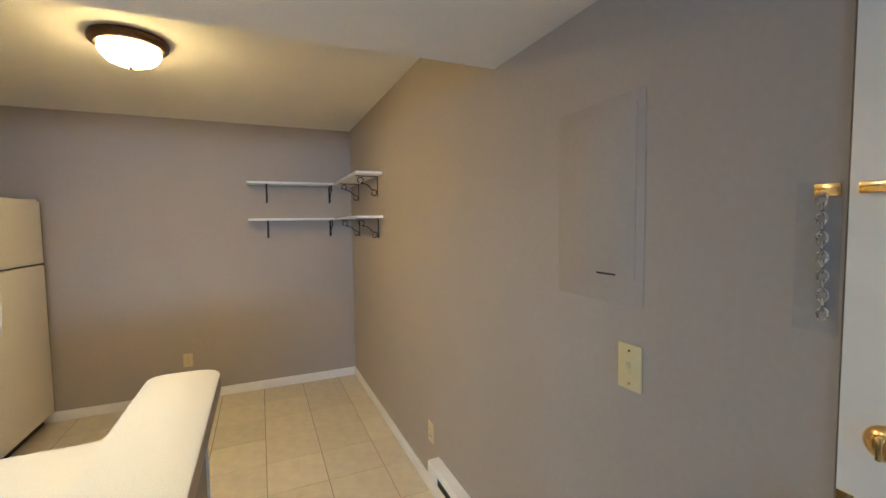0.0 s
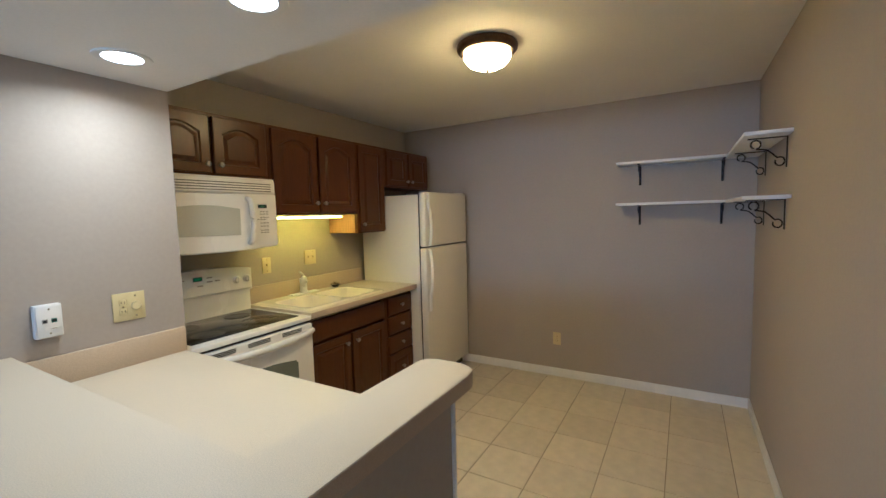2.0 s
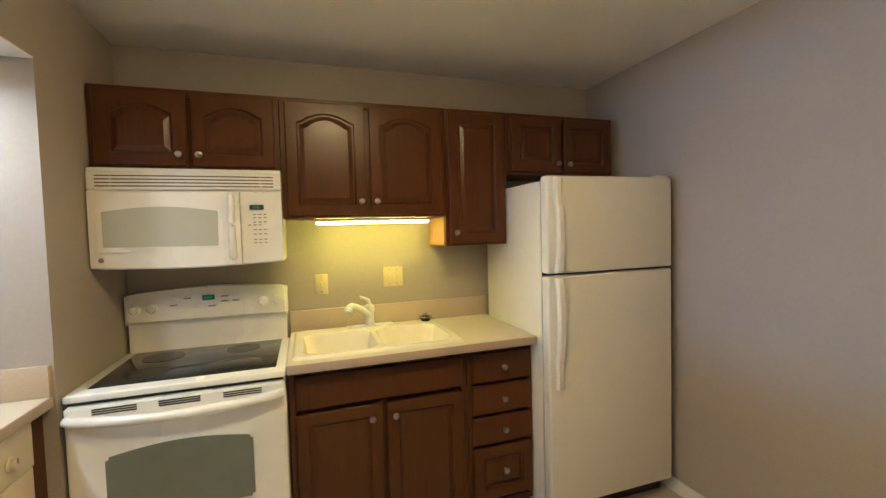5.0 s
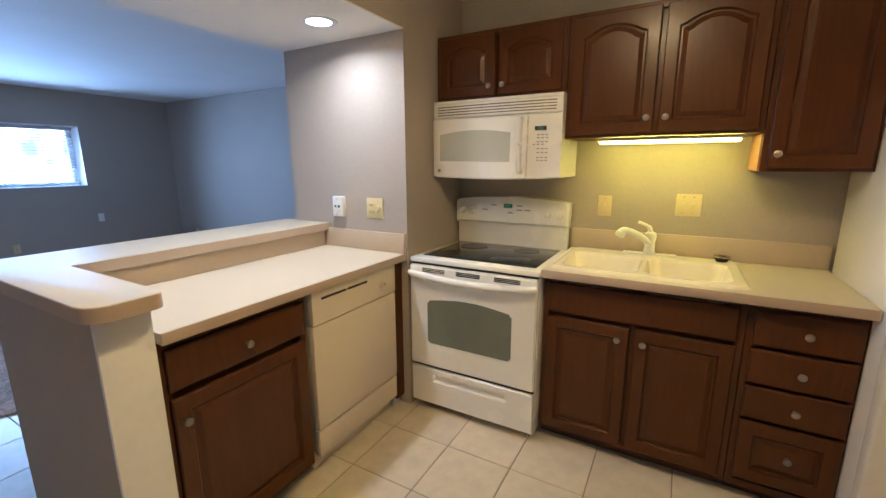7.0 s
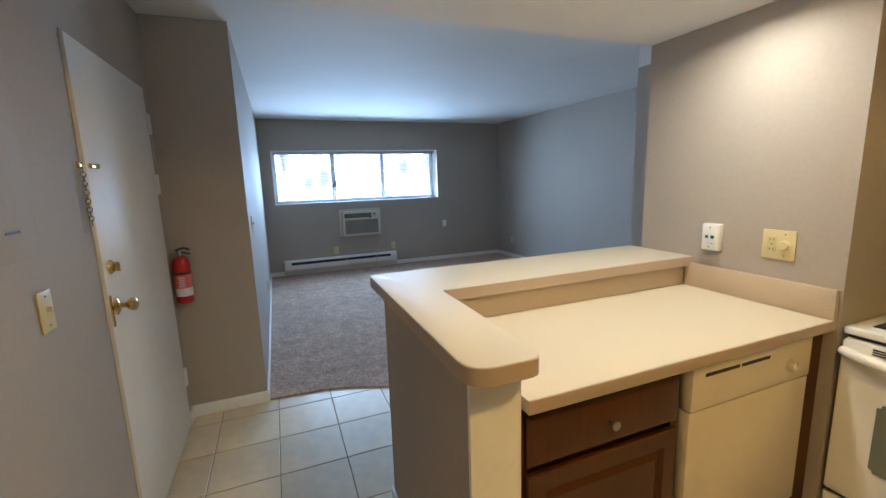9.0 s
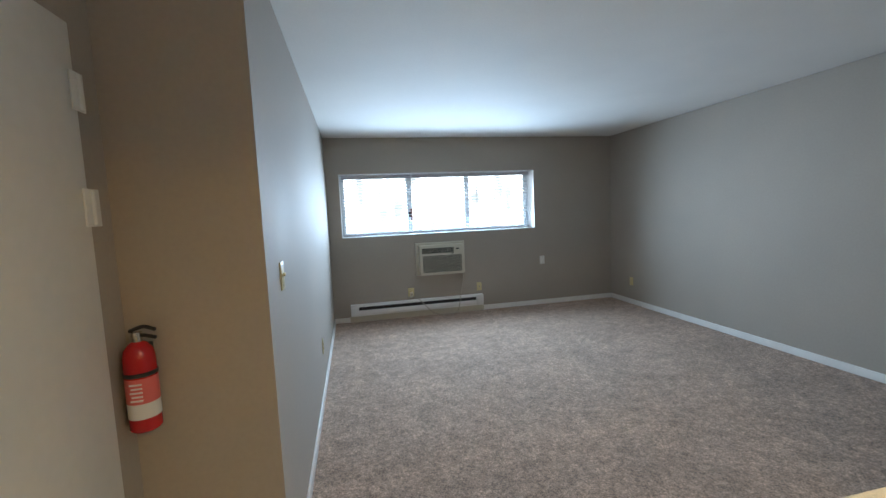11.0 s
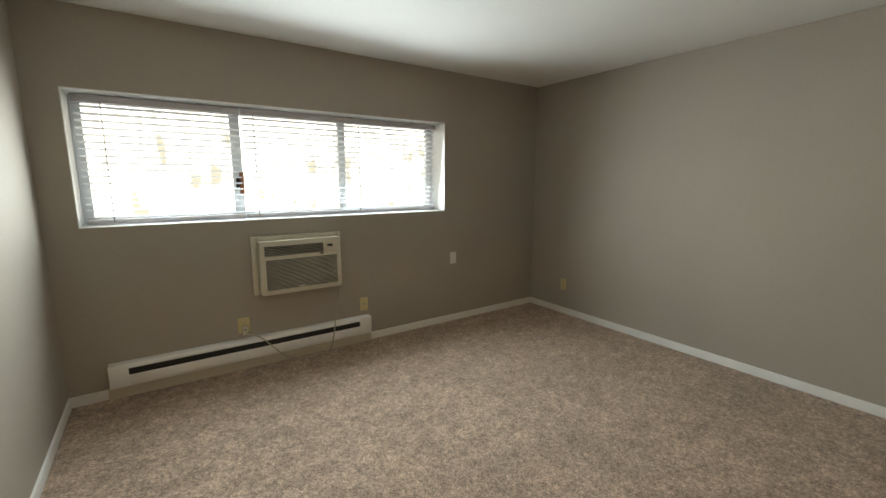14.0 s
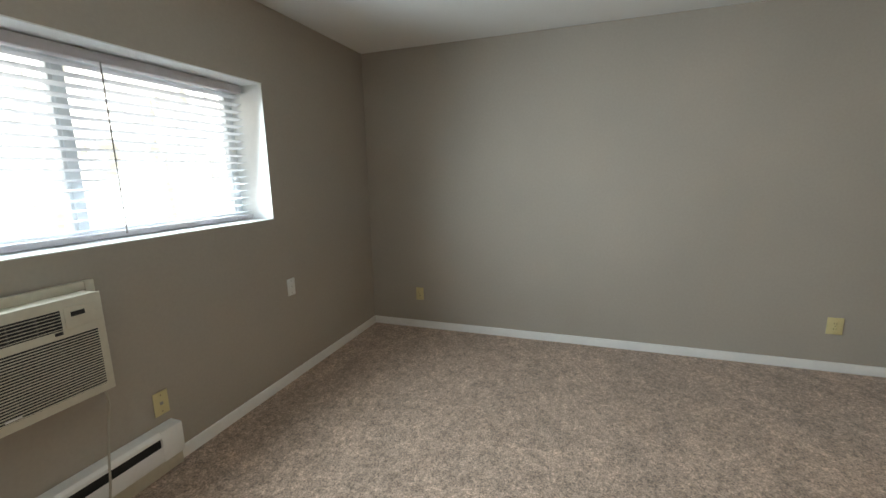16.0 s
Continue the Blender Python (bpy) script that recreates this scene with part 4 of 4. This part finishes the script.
part("lever", tube(bmesh.new(), smooth_path([(0.02, 0, 0.322), (-0.02, 0, 0.334), (-0.055, 0, 0.322)]), 0.006, 8), BLACK, x)
part("carry_handle", tube(bmesh.new(), smooth_path([(0.014, 0, 0.308), (-0.02, 0, 0.306), (-0.055, 0, 0.296)]), 0.006, 8), BLACK, x)
part("bracket", B(-0.018, 0.018, -0.0617, -0.0445, 0.12, 0.27, 0.002), BLACK, x)

# ---- corner shelves ----


def scroll_bracket(parent, m):
    """A wrought bracket against the wall (local y 0), reaching out along -y."""
    br = bmesh.new()
    box(br, -0.008, 0.008, -0.005, -0.0003, -0.16, -0.001, 0.001)
    box(br, -0.008, 0.008, -0.17, -0.0051, -0.006, -0.0005, 0.001)
    pts = []
    for k_ in range(15):
        a = radians(250 - 330 * k_ / 14)
        q = 0.02 + 0.004 * k_ / 14
        pts.append((0, -0.135 + q * math.cos(a), -0.034 + q * math.sin(a)))
    pts += [(0, -0.085, -0.066), (0, -0.05, -0.10)]
    for k_ in range(15):
        a = radians(120 - 320 * k_ / 14)
        q = 0.022
        pts.append((0, -0.03 + q * math.cos(a) * 0.9, -0.128 + q * math.sin(a)))
    tube(br, smooth_path(pts, 2), 0.0042, 6)
    br.transform(m)
    return part("bracket", br, IRON, parent, "black wrought iron scroll bracket")


for top in (1.913, 1.589):
    s1 = thing("wall_shelf", pose(0, 0, top), "white wooden wall shelf on black scroll brackets", "shelf", "corner shelves")
    part("board", B(-0.935, -0.2005, -0.2, -0.0005, -0.019, 0, 0.002), TRIM, s1)
    for bx in (-0.775, -0.212):
        scroll_bracket(s1, pose(bx, 0, -0.0185))
    s2 = thing("wall_shelf", pose(0, 0, top), "white wooden corner shelf on black scroll brackets", "shelf", "corner shelves")
    part("board", B(-0.2, -0.0005, -1.16, -0.0005, -0.019, 0, 0.002), TRIM, s2)
    for by in (-0.36, -1.02):
        scroll_bracket(s2, pose(0, by, -0.0185, 0, 0, -90))

# ---- baseboard heaters ----


def heater(m, L, z0, z1, depth, label):
    h_ = thing("baseboard_heater", m, label, "heater", "electric baseboard heaters")
    H = z1 - z0
    bm = B(0.0, L, -0.012, -0.0135 + 0.013, z0, z1)
    part("back_plate", bm, TRIM, h_)
    bm = bmesh.new()
    prof = [(-0.0125, z1), (-depth + 0.012, z1), (-depth, z1 - 0.014), (-depth, z1 - 0.03), (-depth + 0.004, z1 - 0.03), (-depth + 0.004, z1 - 0.014), (-depth + 0.013, z1 - 0.004), (-0.0125, z1 - 0.004)]
    a = [bm.verts.new((0.002, y, z)) for y, z in prof]
    b_ = [bm.verts.new((L - 0.002, y, z)) for y, z in prof]
    for i in range(len(prof)):
        j = (i + 1) % len(prof)
        bm.faces.new([a[i], a[j], b_[j], b_[i]])
    part("top_hood", bm, TRIM, h_)
    part("front_panel", B(0.1, L - 0.1, -depth, -depth + 0.004, z0 + 0.014, z1 - 0.074, 0.001), TRIM, h_)
    part("heating_element", B(0.1, L - 0.1, -depth + 0.012, -0.014, z0 + 0.012, z1 - 0.03), BLACK, h_)
    for q in (0, L - 0.105):
        part("end_cap", B(q, q + 0.105, -depth - 0.0015, -0.0125, z0, z1 - 0.0005, 0.004), TRIM, h_)
    part("bottom_lip", B(0.1, L - 0.1, -depth + 0.006, -0.0125, z0, z0 + 0.01), TRIM, h_)
    return h_


heater(face_y(-0.67, SYL), 1.836, 0.098, 0.25, 0.072, "long white electric baseboard heater under the window")
heater(face_mx(0, -2.16), 1.2, 0.10, 0.255, 0.066, "white electric baseboard heater on the kitchen wall")
structure("heater_skirting", B(-2.52, -0.655, SYL + 0.0135, SYL + 0.03, 0.0, 0.094, 0.002), BEIGE, "aged cream board under the heater", "trim")

# ---- air conditioner ----
AW = 0.655
a_ = thing("air_conditioner", face_y(-1.575, SYL), "beige through-wall air conditioner below the window", "air conditioner")
bm = B(-0.0, 0.04, -0.028, -0.0005, 0.575, 1.02, 0.003)
box(bm, AW + 0.0, AW + 0.035, -0.028, -0.0005, 0.575, 1.02, 0.003)
box(bm, 0.0402, AW - 0.0002, -0.028, -0.0005, 0.985, 1.02, 0.003)
box(bm, 0.0402, AW - 0.0002, -0.028, -0.0005, 0.575, 0.60, 0.003)
part("wall_sleeve", bm, BEIGE, a_)
part("case", B(0.042, AW - 0.002, -0.108, -0.002, 0.583, 0.986, 0.012, 3), BEIGE, a_)
fr_ = part("front_grille", B(0.043, AW - 0.001, -0.092, -0.0862, 0.582, 0.988, 0.0028), BEIGE, a_)
fr_.location.y = -0.022
# Black sheet on the front; the outlet's inner shade is painted.
part("outlet_recess", B(0.075, 0.515, -0.0928, -0.088, 0.876, 0.95), BLACK, fr_)
for i in range(6):
    part("louver", B(0.077, 0.513, -0.0955, -0.0929, 0.881 + 0.012 * i, 0.8832 + 0.012 * i), BEIGE, fr_)
for i in range(5):
    # Vanes coloured darker, as if set back in the outlet's shade.
    part("vane", B(0.12 + 0.08 * i, 0.124 + 0.08 * i, -0.0945, -0.0929, 0.878, 0.948), SLOT, fr_)
# Black sheet behind the slats paints the shade between them.
part("intake_recess", B(0.08, AW - 0.03, -0.0928, -0.088, 0.615, 0.845), BLACK, fr_)
for i in range(22):
    part("intake_slat", B(0.078, AW - 0.028, -0.0962, -0.0929, 0.617 + 0.0104 * i, 0.6203 + 0.0104 * i), BEIGE, fr_)
part("control_panel", B(0.525, AW - 0.012, -0.0965, -0.0925, 0.876, 0.955, 0.002), BEIGE, fr_)
part("display", B(0.545, 0.59, -0.098, -0.0962, 0.918, 0.936), BLACK, fr_)
part("louver_tab", B(0.485, 0.51, -0.104, -0.0985, 0.862, 0.874, 0.002), BLACK, fr_)
part("badge", B(0.31, 0.355, -0.1, -0.0974, 0.624, 0.632, 0.001), LABELW, fr_)
cpts = [(0.655 - 0.01, -0.05, 0.584), (0.652, -0.052, 0.50), (0.63, -0.06, 0.40), (0.60, -0.082, 0.28), (0.575, -0.10, 0.16), (0.54, -0.11, 0.06), (0.48, -0.10, 0.022), (0.34, -0.095, 0.021),
        (0.20, -0.09, 0.06), (0.10, -0.082, 0.16), (0.02, -0.078, 0.25), (-0.06, -0.045, 0.29), (-0.083, -0.03, 0.305)]
part("power_cord", tube(bmesh.new(), smooth_path(cpts, 8), 0.0048, 8), CORD, a_, "grey power cord trailing over the heater")
part("plug", B(-0.105, -0.062, -0.042, -0.0095, 0.285, 0.355, 0.006), BEIGE, a_, "large beige plug in the outlet")
part("plug_button", B(-0.09, -0.077, -0.0435, -0.0415, 0.322, 0.331), BLACK, a_)

# ---- window ----
WY = SYL - 0.24
win = tagged(new("window_1"), "wide three-light sliding window, daylight behind", "window", kind="structure")
bm = B(WX0 + 0.0005, WX1 - 0.0005, SYL - 0.294, SYL + 0.001, WZ0 + 0.0005, WZ0 + 0.006)
part("window_sill", bm, REVEAL, win)
bm = B(WX0 + 0.0005, WX1 - 0.0005, SYL - 0.294, SYL + 0.001, WZ1 - 0.006, WZ1 - 0.0005)
box(bm, WX0 + 0.0005, WX0 + 0.006, SYL - 0.294, SYL + 0.001, WZ0 + 0.006, WZ1 - 0.006)
box(bm, WX1 - 0.006, WX1 - 0.0005, SYL - 0.294, SYL + 0.001, WZ0 + 0.006, WZ1 - 0.006)
part("reveal_lining", bm, REVEAL, win)
x0, x1, z0, z1 = WX0 + 0.006, WX1 - 0.006, WZ0 + 0.006, WZ1 - 0.006
bm = B(x0, x0 + 0.055, WY - 0.045, WY, z0, z1, 0.003)
box(bm, x1 - 0.055, x1, WY - 0.045, WY, z0, z1, 0.003)
box(bm, x0 + 0.055, x1 - 0.055, WY - 0.045, WY, z0, z0 + 0.045, 0.003)
box(bm, x0 + 0.055, x1 - 0.055, WY - 0.045, WY, z1 - 0.045, z1, 0.003)
part("window_frame", bm, VINYL, win)
for mx, mw in ((-1.565, 0.07), (-2.405, 0.062)):
    bm = B(mx - mw / 2, mx + mw / 2, WY - 0.03, WY + 0.012, z0 + 0.0455, z1 - 0.0455, 0.004)
    box(bm, mx - mw / 2 + 0.012, mx + mw / 2 - 0.012, WY + 0.0121, WY + 0.02, z0 + 0.05, z1 - 0.05, 0.002)
    part("meeting_stile", bm, VINYL, win)
for a, b in ((x0 + 0.055, -2.437), (-2.373, -1.601), (-1.529, x1 - 0.055)):
    p_ = part("pane", B(a, b, WY - 0.024, WY - 0.02, z0 + 0.045, z1 - 0.045), GLASS, win)
    p_.visible_shadow = False
part("sash_lock", B(-1.60, -1.57, WY + 0.0205, WY + 0.045, 1.33, 1.50, 0.003), ORANGE, win, "brown wooden sash stop")
part("lock_plate", B(-1.568, -1.545, WY + 0.0205, WY + 0.038, 1.38, 1.46, 0.003), BLACK, win)

BY = SYL - 0.158


def blind(bx0, bx1, label, wands):
    t = thing("venetian_blind", pose((bx0 + bx1) / 2, BY, z1), label, "blind", "venetian blinds at the window")
    w = (bx1 - bx0) / 2
    part("head_rail", B(-w, w, -0.028, 0.028, -0.05, -0.006, 0.003), RAIL, t)
    n_ = 17
    lo, hi = z0 + 0.05 - z1, -0.075
    me = None
    for i in range(n_):
        z = lo + (hi - lo) * i / (n_ - 1)
        if me is None:
            bm = bmesh.new()
            top_ = [(-0.025, 0.0), (-0.0125, 0.0022), (0, 0.003), (0.0125, 0.0022), (0.025, 0.0)]
            ring_ = top_ + [(y, q - 0.0022) for y, q in top_[::-1]]
            a = [bm.verts.new((-w + 0.004, y, q)) for y, q in ring_]
            b_ = [bm.verts.new((w - 0.004, y, q)) for y, q in ring_]
            for j in range(len(ring_)):
                q = (j + 1) % len(ring_)
                bm.faces.new([a[j], a[q], b_[q], b_[j]])
            bm.faces.new(a[::-1])
            bm.faces.new(b_)
            me = mesh_from("slat", bm, SLAT)
        o = new("slat", me)
        o.parent, o.location = t, (0, 0, z)
        o.rotation_euler = (radians(11), 0, 0)
    part("bottom_rail", B(-w, w, -0.025, 0.025, lo - 0.045, lo - 0.018, 0.003), RAIL, t)
    k_ = 3 if w > 0.6 else 2
    for i in range(k_):
        cx = -w + 0.12 + (2 * w - 0.24) * i / (k_ - 1)
        for y in (-0.0262, 0.0262):
            part("ladder_cord", cyl(bmesh.new(), (cx, y, lo - 0.02), (cx, y, -0.05), 0.0008, seg=5), SLAT, t)
    for wx in wands:
        cx = wx - (bx0 + bx1) / 2
        bm = cyl(bmesh.new(), (cx, 0.036, lo - 0.01), (cx, 0.036, -0.05), 0.0032, seg=6)
        cyl(bm, (cx, 0.036, lo - 0.03), (cx, 0.036, lo - 0.0101), 0.005, 0.003, seg=8)
        part("tilt_wand", bm, WAND, t)
    for i in range(k_):
        cx = -w + 0.25 + (2 * w - 0.5) * i / (k_ - 1)
        part("rail_clip", B(cx - 0.02, cx + 0.02, -0.02, 0.02, -0.0062, -0.0005, 0.001), GREY, t)
    return t


blind(WX0 + 0.03, -1.60, "wide white venetian blind with open slats", (-1.68, -2.52))
blind(-1.585, WX1 - 0.03, "narrower white venetian blind with open slats", (-0.79,))

# ---- tiles, last ----
P0, PITCH, J = -0.18, 0.342, 0.0045
full = None
tile_meshes = {}
for i in range(-1, 9):
    for j in range(-1, 15):
        ax1, ay1 = P0 - PITCH * i, -0.34 * j
        ax0, ay0 = ax1 - PITCH, ay1 - 0.34
        cx0, cx1 = max(ax0 + J / 2, KX + 0.002), min(ax1 - J / 2, -0.002)
        cy0, cy1 = max(ay0 + J / 2, -5.15), min(ay1 - J / 2, -0.002)
        if cx1 - cx0 < 0.02 or cy1 - cy0 < 0.02:
            continue
        if cx1 < SX and cy0 < SY0 - 0.3:
            continue
        if cy1 < -4.45 and cx1 < -1.9:
            continue
        wd, hg = round(cx1 - cx0, 3), round(cy1 - cy0, 3)
        if (wd, hg) not in tile_meshes:
            bm = bmesh.new()
            b0 = [(0, 0), (wd, 0), (wd, hg), (0, hg)]
            e_ = 0.0022
            t0 = [(e_, e_), (wd - e_, e_), (wd - e_, hg - e_), (e_, hg - e_)]
            bridge(bm, [[(x, y, -0.0045) for x, y in b0], [(x, y, -0.0015) for x, y in b0], [(x, y, 0.0) for x, y in t0]])
            bm.verts.ensure_lookup_table()
            bm.faces.new(bm.verts[-4:])
            tile_meshes[(wd, hg)] = mesh_from("tile", bm, TILE, False)
        o = new("tile", tile_meshes[(wd, hg)])
        o.parent = floor
        o.location = (cx0, cy0, random.uniform(-0.0004, 0.0004))
